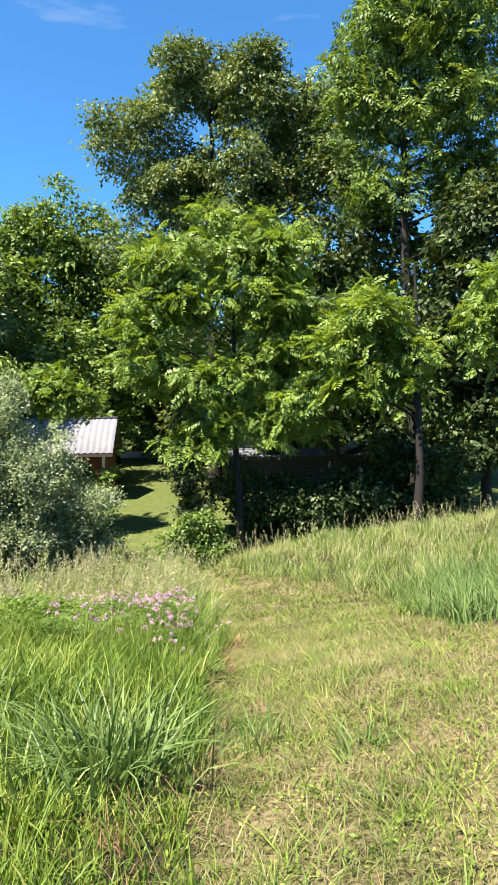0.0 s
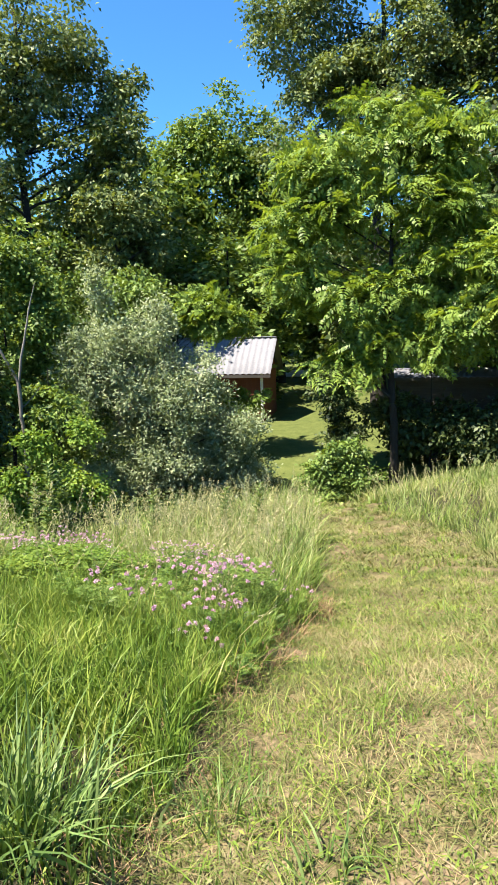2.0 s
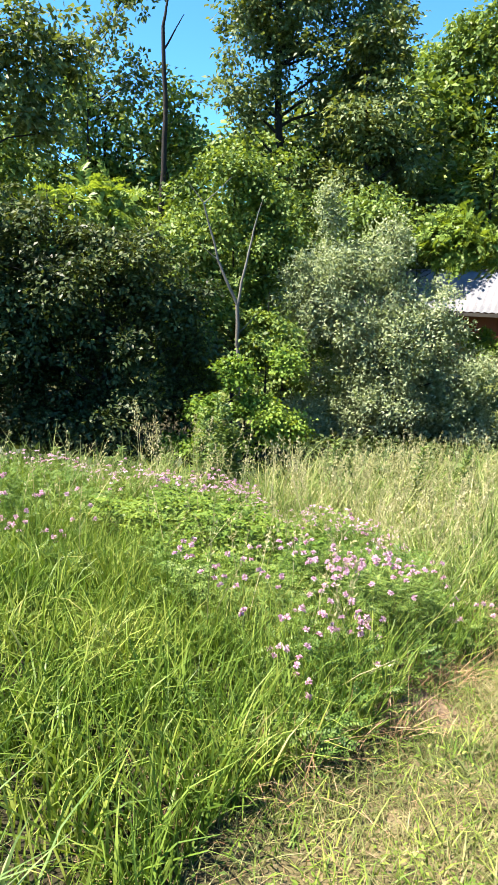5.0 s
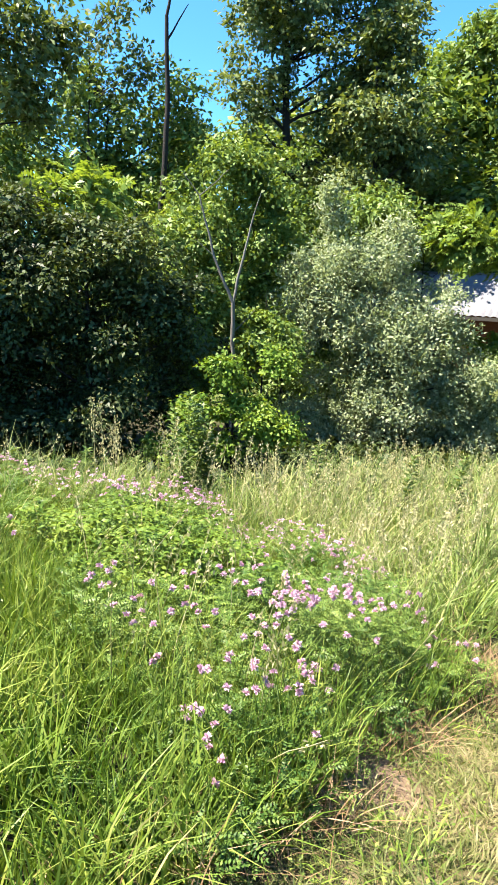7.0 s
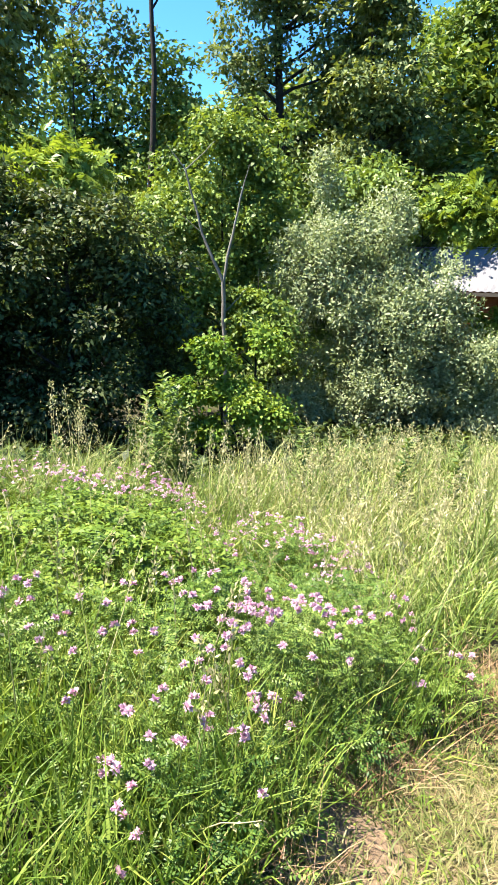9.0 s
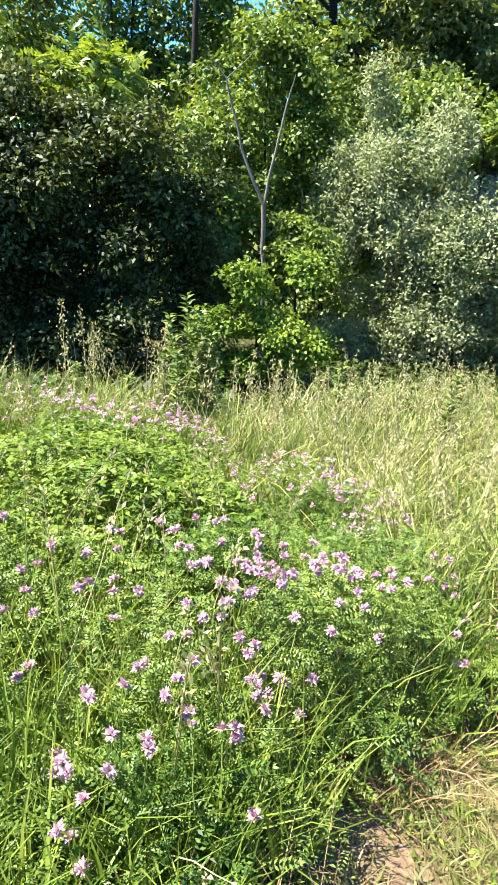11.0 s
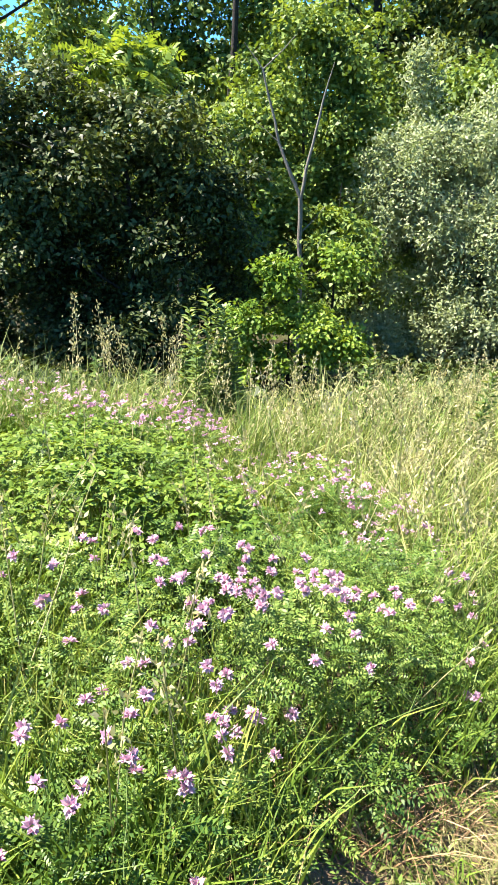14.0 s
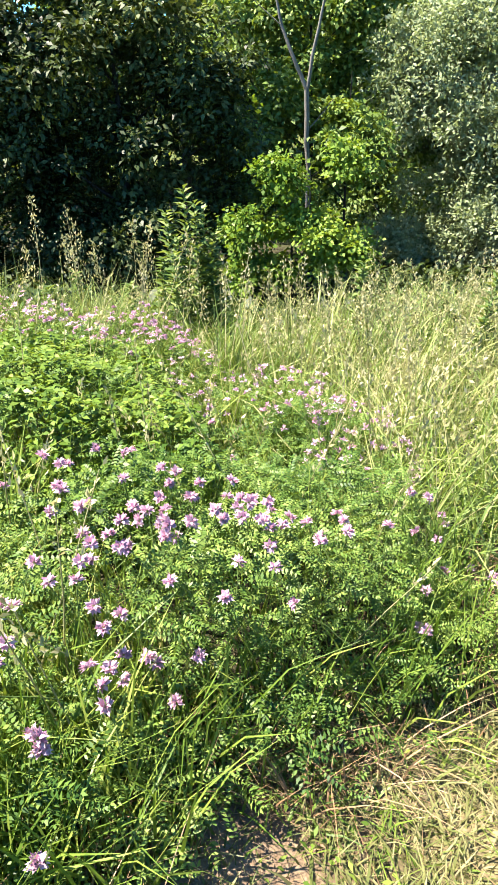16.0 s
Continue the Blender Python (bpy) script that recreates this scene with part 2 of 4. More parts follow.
def child(name, me, parent, label=""):
    ob = new(name, me)
    ob.parent = parent
    return tagged(ob, label) if label else ob


def part(name, bm, mat, parent, label=""):
    me = bpy.data.meshes.new(name)
    bm.to_mesh(me)
    bm.free()
    me.materials.append(mat)
    return child(name, me, parent, label)


def unit(v):
    return v / np.maximum(np.linalg.norm(v, axis=-1, keepdims=True), 1e-9)


def leaf_arrays(P, D, N, L, W, fold=0.18):
    """Folded four-point leaves: base P, direction D, face normal N."""
    D = unit(D)
    S = unit(np.cross(D, N))
    N = np.cross(S, D)
    L, W = np.broadcast_to(L, len(P))[:, None], np.broadcast_to(W, len(P))[:, None]
    mid = P + D * L * 0.45
    V = np.stack([P, mid + S * W / 2 + N * W * fold, P + D * L - N * L * 0.12, mid - S * W / 2 + N * W * fold], 1)
    F = np.arange(4 * len(P)).reshape(-1, 4)
    return V.reshape(-1, 3), F


def pinnate_arrays(P, D, N, L, pairs, lw, droop=0.35):
    """Compound leaves: pairs of leaflets along a drooping stalk, one at the tip."""
    D, n = unit(D), len(P)
    S = unit(np.cross(D, N))
    N = np.cross(S, D)
    L = np.broadcast_to(L, n)[:, None]
    Vs = []
    for i in range(pairs):
        u = 0.18 + 0.75 * i / (pairs - 1)
        base = P + D * L * u - N * L * droop * u * u
        size = L * lw * (0.7 + 0.6 * math.sin(math.pi * min(1, u * 0.95)))
        for s in (-1, 1):
            d = unit(S * s + D * 0.45 - N * 0.25 + RNG.normal(0, 0.12, (n, 3)))
            Vs.append(leaf_arrays(base, d, N, size[:, 0], size[:, 0] * 0.42)[0])
    tip = P + D * L * 0.93 - N * L * droop * 0.86
    Vs.append(leaf_arrays(tip, D - N * droop, N, L[:, 0] * lw, L[:, 0] * lw * 0.45)[0])
    V = np.concatenate([v.reshape(n, 4, 3) for v in Vs], 1).reshape(-1, 3)
    return V, np.arange(len(V)).reshape(-1, 4)


def blade_arrays(P, H, W, lean, bend, segs=3):
    """Grass blades: tapered strips that lean and bend over; last segment ends in a point."""
    n = len(P)
    a = RNG.uniform(0, 2 * np.pi, n)
    out = np.stack([np.cos(lean[1]), np.sin(lean[1]), np.zeros(n)], 1)
    side = np.stack([np.cos(a), np.sin(a), np.zeros(n)], 1)
    rows = []
    for i in range(segs + 1):
        u = i / segs
        c = P + out * (H * (lean[0] * u + bend * u ** 2.2))[:, None]
        c[:, 2] += H * (u - 0.55 * bend * u ** 3)
        w = W * (1 - 0.92 * u ** 1.6)
        rows += [c - side * w[:, None] / 2, c + side * w[:, None] / 2]
    V = np.stack(rows, 1).reshape(-1, 3)
    base = (np.arange(n) * 2 * (segs + 1))[:, None]
    F = np.concatenate([base + np.array([[2 * i, 2 * i + 1, 2 * i + 3, 2 * i + 2]]) for i in range(segs)], 1).reshape(-1, 4)
    return V, F


def join(arrs):
    Vs, Fs, o = [], [], 0
    for V, F in arrs:
        Vs.append(V)
        Fs.append(F + o)
        o += len(V)
    return np.concatenate(Vs), np.concatenate(Fs)


def tube_arrays(pts, radii, sides=7):
    """A tapered tube along a polyline."""
    pts = np.asarray(pts, float)
    n = len(pts)
    tan = unit(np.gradient(pts, axis=0))
    ref = np.array([0.31, 0.95, 0.05]) if abs(tan[0][2]) > 0.5 else np.array([0, 0, 1.0])
    X = unit(np.cross(tan, ref))
    Y = np.cross(tan, X)
    a = np.linspace(0, 2 * np.pi, sides, endpoint=False)
    V = pts[:, None] + np.asarray(radii)[:, None, None] * (np.cos(a)[None, :, None] * X[:, None] + np.sin(a)[None, :, None] * Y[:, None])
    F = [(i * sides + j, i * sides + (j + 1) % sides, (i + 1) * sides + (j + 1) % sides, (i + 1) * sides + j) for i in range(n - 1) for j in range(sides)]
    return V.reshape(-1, 3), np.array(F)


def wander(a, b, n=7, amp=0.06, sag=0.0):
    """A crooked line from a to b."""
    a, b = np.asarray(a, float), np.asarray(b, float)
    u = np.linspace(0, 1, n)[:, None]
    d = np.linalg.norm(b - a)
    off = np.cumsum(RNG.normal(0, amp * d / n, (n, 3)), 0)
    off -= u * off[-1]
    p = a + (b - a) * u + off
    p[:, 2] += sag * d * np.sin(np.pi * u[:, 0])
    return p


# ---- ground ----
GY = np.array([-400, -60, -5, 0, 3, 4.5, 5.65, 8, 10, 15, 20, 26, 32, 45, 70, 150, 400])
GZ = np.array([20, 3.5, 0.3, 0.02, -0.12, -0.38, -0.68, -1.15, -1.5, -2.0, -2.4, -2.1, -1.8, -0.75, 1.2, 8, 20])


def path_left(y):
    return np.interp(y, [-2, 2.4, 6.8, 7.4, 9.7, 12, 15, 20, 24], [-0.25, -0.24, -0.24, -0.33, -0.65, -1.1, -1.7, -2.7, -4])


def path_right(y):
    return np.interp(y, [-2, 3, 4.8, 5.4, 6, 9, 12, 14, 20, 24], [4.5, 4.2, 3.4, 2.2, 1.95, 1.7, 0.9, 0.1, -1.4, -2.4])


def ground(x, y):
    """Height of the ground: a field falling forwards and to the left, with a bank beyond the flowers."""
    x, y = np.asarray(x, float), np.asarray(y, float)
    g = sum(np.interp(y + k, GY, GZ) for k in (-0.9, -0.3, 0.3, 0.9)) / 4
    fade = np.clip((24 - y) / 8, 0.1, 1)
    g = g + np.where(x > 0, 0.17 * np.minimum(x, 14) * fade, 0.0)
    near = np.clip((9 - y) / 4, 0, 1) * np.clip((-x - 0.4) / 2, 0, 1)
    g = g + 0.16 * near
    q = (-(x + 4.7) * 5.1 + (y - 6.9) * 2.7) / 5.77
    g = g - 0.8 * np.clip((q - 0.3) / 3.0, 0, 1) * np.clip((26 - y) / 6, 0, 1)
    g = g + (0.03 * np.sin(1.9 * x + 0.7 * y) * np.sin(1.3 * y - 0.4 * x) + 0.015 * np.sin(5.1 * x + 1.0) * np.sin(4.3 * y)) * np.clip((9 - y) / 4, 0.25, 1)
    return g


def spaced(lo, near_lo, near_hi, hi, step, ratio):
    core = list(np.arange(near_lo, near_hi, step))
    s, up = step, []
    v = core[-1]
    while v < hi:
        s *= ratio
        v += s
        up.append(v)
    s, v, dn = step, core[0], []
    while v > lo:
        s *= ratio
        v -= s
        dn.append(v)
    return np.array(dn[::-1] + core + up)


gx, gy = spaced(-900, -8, 8, 900, 0.2, 1.12), spaced(-900, -2, 22, 900, 0.2, 1.12)
XX, YY = np.meshgrid(gx, gy)
ZZ = ground(XX, YY)
nx = len(gx)
idx = np.arange(len(gx) * len(gy)).reshape(len(gy), nx)
GF = np.stack([idx[:-1, :-1], idx[:-1, 1:], idx[1:, 1:], idx[1:, :-1]], -1).reshape(-1, 4)
gm = mesh_of("ground", np.stack([XX, YY, ZZ], -1).reshape(-1, 3), GF, M_GROUND, True)
worn_amount = np.clip((XX - path_left(YY) + 0.05) / 0.3, 0, 1) * np.clip((path_right(YY) + 0.1 - XX) / 0.3, 0, 1)
gm.attributes.new("worn", "FLOAT", "POINT").data.foreach_set("value", worn_amount.ravel().astype(np.float32))
spots = [(-0.2, 5.6, 0.24, 0.24), (-0.3, 6.1, 0.1, 0.5), (1.55, 4.3, 0.4, 0.3), (-0.45, 10, 0.16, 1.6), (0.9, 2.9, 0.16, 0.16), (0.3, 3.9, 0.14, 0.16)]
dirt_amount = sum(np.clip(1.5 - 1.1 * np.hypot((XX - px) / rx_, (YY - py) / ry_), 0, 1) for px, py, rx_, ry_ in spots)
gm.attributes.new("dirt", "FLOAT", "POINT").data.foreach_set("value", np.clip(dirt_amount, 0, 1).ravel().astype(np.float32))
tagged(new("ground", gm),
       "sloping meadow soil with dry thatch and turf", "ground", kind="structure")

# gravel road beyond the trees
rx = np.linspace(-60, 60, 121)
RV, RF = [], []
for i, x in enumerate(rx):
    for s in (-1, 0, 1):
        y = 45 + 0.02 * x + s * 1.7
        RV.append((x, y, float(ground(x, y)) + 0.06))
for i in range(120):
    for j in range(2):
        RF.append((3 * i + j, 3 * i + 3 + j, 3 * i + 4 + j, 3 * i + 1 + j))
tagged(new("road", mesh_of("road", RV, RF, M_ROAD, True)), "pale gravel road beyond the trees", "road", kind="structure")


# ---- trees ----
def crown_points(blobs, clumps, clump_r, per, flat):
    """Leaf places in many flat or plume-like sprays spread over overlapping lumps (centre, radii)."""
    lumps = []
    for c0, r0 in blobs:
        c0, r0 = np.array(c0), np.array(r0)
        lumps.append((c0, r0 * 0.8))
        for _ in range(8):
            d0 = unit(RNG.normal(0, 1, 3))
            s0 = RNG.uniform(0.24, 0.5)
            lumps.append((c0 + d0 * r0 * (1.05 - s0) * RNG.uniform(0.9, 1.3), r0 * s0))
    vol = np.array([b[1][0] * b[1][1] * b[1][2] for b in lumps]) ** 0.6
    which = RNG.choice(len(lumps), clumps, p=vol / vol.sum())
    c = np.array([b[0] for b in lumps], float)[which]
    r = np.array([b[1] for b in lumps], float)[which]
    d = unit(RNG.normal(0, 1, (clumps, 3)) + np.array([0, 0, 0.25]))
    rad = np.where(RNG.random(clumps) < 0.75, RNG.uniform(0.7, 1.08, clumps), RNG.uniform(0.1, 0.7, clumps))
    C = c + d * r * rad[:, None]
    size = clump_r * RNG.uniform(0.45, 1.3, clumps)
    k = RNG.poisson(per * (size / clump_r) ** 1.3) + 3
    own = np.repeat(np.arange(clumps), k)
    axis = unit(d * (0.5 if flat < 1 else 0.7) + np.array([0, 0, 0.9]) + RNG.normal(0, 0.3, (clumps, 3)))
    t1 = unit(np.cross(axis, RNG.normal(0, 1, (clumps, 3))))
    t2 = np.cross(axis, t1)
    g = RNG.normal(0, 0.5, (len(own), 3)) * np.array([1, 1, flat])
    off = t1[own] * g[:, :1] + t2[own] * g[:, 1:2] + axis[own] * g[:, 2:]
    P = C[own] + off * size[own][:, None]
    outward = unit(d[own] * 0.5 + unit(off) * 0.8 + np.array([0, 0, 0.1]))
    return C, P, outward, axis[own]


def tree(name, label, base, height, blobs, clumps, per, clump_r, leaf, mat, trunk_r, lean=(0, 0), kind="simple", category="tree", limbs=16, bark=None, up=0.8, trunk_top=0.85, flat=0.3):
    """A tree: tapered trunk, limbs reaching to the leaf clumps, crown of many leaves. Sizes relative to the base."""
    bx, by = base
    root = tagged(new(name), label, category)
    root.location = (bx, by, float(ground(bx, by)) - 0.08)
    C, P, out, axis = crown_points(blobs, clumps, clump_r, per, flat)
    top = np.array([lean[0], lean[1], height * trunk_top])
    spine = wander((0, 0, 0), top, 10, 0.05)
    rad = trunk_r * np.linspace(1, 0.16, 10) ** 0.9
    rad[0] *= 1.35
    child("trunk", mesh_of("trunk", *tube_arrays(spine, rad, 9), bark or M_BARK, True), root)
    order = RNG.permutation(len(C))[:limbs]
    for j in order:
        c = C[j]
        h = np.clip(c[2] - 0.35 * np.hypot(c[0], c[1]) - 0.3, height * 0.12, height * trunk_top * 0.97)
        i = np.interp(h, spine[:, 2], np.arange(10))
        a = np.array([np.interp(i, np.arange(10), spine[:, q]) for q in range(3)])
        r0 = np.interp(i, np.arange(10), rad) * 0.5
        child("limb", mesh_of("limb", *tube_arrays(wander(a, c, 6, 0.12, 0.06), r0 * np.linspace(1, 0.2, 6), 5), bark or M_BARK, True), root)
    n = len(P)
    N = unit(axis * up * 0.8 + out * 0.35 + RNG.normal(0, 0.5, (n, 3)))
    D = unit(out + RNG.normal(0, 0.45, (n, 3)) + np.array([0, 0, -0.15 if flat < 1 else 0.35]))
    D = unit(D - N * np.sum(D * N, 1, keepdims=True) * 0.85)
    L = leaf[0] * RNG.uniform(0.65, 1.3, n)
    if kind == "simple":
        arr = leaf_arrays(P, D, N, L, L * leaf[1])
    else:
        arr = pinnate_arrays(P, D, N, L, leaf[1], 0.30)
    child("crown", mesh_of("crown", *arr, mat), root)
    return root


def ell(x, y, z, a, b, c):
    return ((x, y, z), (a, b, c))


# trees and bushes of the wood edge: base, height, lumps of the crown, leaf clumps
tree("oak_tree", "tall oak with a dense dark green crown and gaps", (-1.89, 33.95), 22.97,
     [ell(-0.57, -0.04, 20.74, 2.87, 2.44, 2.23), ell(-4.05, -0.48, 17.59, 2.77, 2.35, 2.31), ell(2.90, 0.04, 19.29, 3.45, 2.93, 2.82), ell(6.34, -0.23, 17.11, 3.37, 2.86, 3.37), ell(1.39, 0.05, 16.15, 3.94, 3.35, 2.42), ell(-2.11, -0.19, 14.96, 2.69, 2.29, 1.80), ell(5.16, -0.10, 13.44, 3.54, 3.01, 2.66), ell(-3.58, -0.40, 12.33, 2.64, 2.24, 1.76), ell(0.75, 0.03, 12.10, 4.09, 3.48, 2.05)],
     2700, 38, 0.6, (0.21, 0.55), M_OAK, 0.34, limbs=24)
tree("walnut_tree", "walnut with bright yellow-green drooping compound leaves", (-0.42, 21.00), 11.34,
     [ell(0.28, 0.00, 10.52, 1.54, 1.31, 0.82), ell(-1.54, -0.09, 9.35, 1.70, 1.44, 0.80), ell(-2.19, -0.17, 7.82, 1.41, 1.20, 0.97), ell(0.98, 0.00, 8.53, 1.77, 1.51, 1.42), ell(-2.75, -0.25, 6.38, 0.96, 0.82, 1.22), ell(-0.33, -0.01, 5.82, 1.75, 1.48, 1.05), ell(1.86, -0.04, 5.97, 1.57, 1.34, 1.57), ell(-1.09, -0.06, 4.01, 1.04, 0.89, 0.70), ell(0.19, 0.00, 4.5, 1.22, 1.04, 0.7), ell(1.84, -0.04, 4.6, 1.22, 1.04, 0.7), ell(1.18, -0.01, 9.96, 1.26, 1.07, 1.08)],
     470, 12, 0.55, (0.46, 6), M_WALNUT, 0.14, kind='pinnate', limbs=30, up=0.9)
tree("walnut_tree", "walnut with a spray of bright drooping leaves over the field edge", (4.95, 19.39), 7.26,
     [ell(-1.36, 0.30, 6.55, 1.34, 1.14, 0.71), ell(-2.20, 0.43, 5.55, 0.75, 0.64, 1.00), ell(-0.23, 0.06, 5.48, 0.58, 0.50, 0.83), ell(-1.20, 0.27, 4.84, 1.16, 0.99, 0.83)],
     110, 12, 0.5, (0.46, 6), M_WALNUT, 0.15, kind='pinnate', limbs=16, up=0.9, trunk_top=1.1)
tree("walnut_tree", "tall walnut with an airy crown and dark trunk", (6.81, 26.14), 22.97,
     [ell(-1.02, 0.25, 18.55, 2.58, 2.19, 1.93), ell(1.67, -0.49, 17.65, 2.79, 2.38, 2.79), ell(-2.13, 0.46, 16.01, 1.74, 1.48, 1.74), ell(0.44, -0.11, 15.25, 2.94, 2.50, 2.21), ell(2.24, -0.68, 12.80, 1.66, 1.41, 2.14), ell(-0.84, 0.21, 12.74, 1.90, 1.62, 1.43), ell(0.88, -0.24, 20.83, 3.21, 2.73, 2.14)],
     500, 10, 0.75, (0.6, 5), M_WOOD, 0.27, lean=(-0.8, 0), kind='pinnate', limbs=28, up=0.9)
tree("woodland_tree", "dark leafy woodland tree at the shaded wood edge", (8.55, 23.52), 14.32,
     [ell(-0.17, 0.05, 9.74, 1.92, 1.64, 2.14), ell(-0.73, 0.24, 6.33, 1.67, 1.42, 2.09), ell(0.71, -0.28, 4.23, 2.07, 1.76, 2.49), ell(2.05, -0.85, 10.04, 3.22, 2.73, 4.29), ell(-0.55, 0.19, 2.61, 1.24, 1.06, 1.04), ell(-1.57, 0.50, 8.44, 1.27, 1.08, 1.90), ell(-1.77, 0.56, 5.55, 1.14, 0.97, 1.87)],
     560, 38, 0.70, (0.26, 0.6), M_SHADED_LEAF, 0.20, limbs=14)
tree("walnut_tree", "young walnut with pale bright compound leaves", (6.75, 16.71), 6.63,
     [ell(-0.38, 0.15, 6.17, 0.49, 0.41, 0.46), ell(-0.55, 0.21, 4.87, 0.53, 0.45, 0.72), ell(0.00, 0.00, 5.27, 0.75, 0.64, 1.13)],
     70, 11, 0.5, (0.38, 6), M_WALNUT, 0.08, kind='pinnate', limbs=12, up=0.9)
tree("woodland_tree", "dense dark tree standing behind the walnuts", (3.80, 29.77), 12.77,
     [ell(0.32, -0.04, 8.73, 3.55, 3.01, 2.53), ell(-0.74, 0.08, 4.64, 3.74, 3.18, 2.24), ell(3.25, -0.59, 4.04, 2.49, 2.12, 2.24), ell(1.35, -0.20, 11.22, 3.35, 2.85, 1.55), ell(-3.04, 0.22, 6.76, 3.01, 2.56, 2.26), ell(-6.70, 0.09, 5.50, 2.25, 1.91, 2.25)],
     560, 40, 0.80, (0.3, 0.6), M_SHADED_LEAF, 0.24, limbs=16)
tree("woodland_tree", "broad green woodland tree with a rounded crown", (-13.37, 41.49), 15.76,
     [ell(-0.97, -0.37, 12.54, 3.58, 3.04, 3.22), ell(-2.15, -0.86, 9.87, 3.18, 2.70, 3.18), ell(-3.06, -1.26, 7.05, 2.80, 2.38, 2.10), ell(-0.25, -0.10, 5.93, 3.14, 2.67, 2.10)],
     1150, 32, 0.8, (0.27, 0.6), M_WOOD, 0.30, limbs=12)
tree("woodland_tree", "broad sunlit woodland tree behind the shed", (-8.56, 40.86), 16.88,
     [ell(-2.84, -0.81, 14.12, 2.59, 2.20, 2.76), ell(-0.82, -0.21, 12.24, 3.07, 2.61, 3.41), ell(-2.08, -0.57, 8.07, 3.35, 2.85, 3.35), ell(0.73, 0.17, 8.99, 2.69, 2.28, 4.03), ell(0.08, 0.01, 4.94, 2.99, 2.54, 1.99), ell(-2.57, -0.73, 5.09, 2.66, 2.26, 1.66)],
     1250, 32, 0.8, (0.27, 0.6), M_WOOD, 0.30, limbs=12)
tree("oak_tree", "tall straight oak with a dark trunk and layered limbs", (-16.5, 27.6), 19.6,
     [ell(0.44, 0.31, 17.34, 3.64, 3.10, 2.24), ell(-0.43, -0.32, 14.81, 2.86, 2.43, 1.76), ell(1.95, 1.31, 14.74, 2.59, 2.20, 1.50), ell(2.97, 1.91, 13.15, 1.88, 1.60, 1.34), ell(-1.30, -1.00, 12.62, 2.00, 1.70, 1.73), ell(1.25, 0.85, 11.67, 2.92, 2.48, 1.32), ell(-1.21, -0.92, 10.58, 1.84, 1.57, 1.44), ell(2.25, 1.49, 9.53, 2.35, 2.00, 1.31), ell(0.71, 0.50, 7.93, 2.33, 1.99, 1.17)],
     1300, 26, 0.52, (0.22, 0.52), M_OAK, 0.26, lean=(-0.5, 0), limbs=34, trunk_top=1.0)
tree("oak_tree", "slender oak with a dark trunk in the wood", (-12.80, 27.53), 13.36,
     [ell(0.43, 0.23, 11.86, 1.13, 0.96, 1.50), ell(0.10, 0.05, 9.58, 1.84, 1.57, 1.48), ell(0.91, 0.47, 7.57, 1.70, 1.45, 1.21), ell(-0.56, -0.31, 6.97, 1.21, 1.03, 0.97)],
     420, 22, 0.5, (0.23, 0.5), M_OAK, 0.16, limbs=22)
tree("sparse_tree", "thin sparse tree with few leaves against the sky", (-18.89, 18.79), 14.52,
     [ell(1.01, 1.13, 13.72, 1.03, 0.87, 0.80), ell(0.60, 0.68, 12.36, 0.79, 0.67, 1.01), ell(1.04, 1.16, 11.11, 1.00, 0.85, 0.89), ell(0.21, 0.24, 11.25, 0.67, 0.57, 0.67)],
     70, 22, 0.50, (0.22, 0.5), M_OAK, 0.09, limbs=30, up=0.3)
tree("woodland_tree", "mixed green trees behind the thicket", (-19.29, 19.86), 11.85,
     [ell(-0.64, -0.76, 9.98, 1.37, 1.16, 1.37), ell(0.40, 0.44, 9.72, 1.36, 1.16, 1.14), ell(1.77, 1.82, 10.63, 1.03, 0.88, 1.14), ell(2.20, 2.22, 8.62, 1.58, 1.34, 1.36), ell(-0.39, -0.46, 8.01, 1.80, 1.53, 1.13), ell(-1.73, -2.19, 9.35, 2.04, 1.74, 2.50), ell(0.84, 0.90, 7.60, 1.80, 1.53, 0.90)],
     620, 22, 0.6, (0.22, 0.55), M_WOOD, 0.18, limbs=18)
tree("oak_tree", "overhanging oak with dark lobed leaves", (-15.19, 9.28), 9.90,
     [ell(1.84, 3.60, 8.95, 1.18, 1.00, 0.89), ell(1.65, 3.30, 7.78, 1.01, 0.86, 0.87), ell(2.22, 4.15, 8.41, 0.56, 0.47, 0.80), ell(1.00, 2.21, 7.96, 1.31, 1.11, 1.60), ell(1.82, 3.57, 6.94, 0.79, 0.67, 0.36), ell(0.45, 1.08, 8.30, 1.61, 1.37, 1.61)],
     400, 22, 0.36, (0.18, 0.5), M_OAK, 0.22, limbs=24)
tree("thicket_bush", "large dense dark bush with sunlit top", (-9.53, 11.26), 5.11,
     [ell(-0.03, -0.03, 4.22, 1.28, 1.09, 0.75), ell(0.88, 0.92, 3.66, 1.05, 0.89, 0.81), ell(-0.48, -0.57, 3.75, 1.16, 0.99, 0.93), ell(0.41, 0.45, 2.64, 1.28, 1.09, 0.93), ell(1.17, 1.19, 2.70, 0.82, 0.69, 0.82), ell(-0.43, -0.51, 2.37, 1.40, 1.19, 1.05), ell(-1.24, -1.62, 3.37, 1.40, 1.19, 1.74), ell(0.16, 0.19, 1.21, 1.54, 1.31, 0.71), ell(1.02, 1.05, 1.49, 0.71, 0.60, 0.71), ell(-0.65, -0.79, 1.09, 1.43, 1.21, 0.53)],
     1900, 24, 0.26, (0.11, 0.5), M_SHADED_LEAF, 0.09, category='bush', limbs=26, up=1.1)
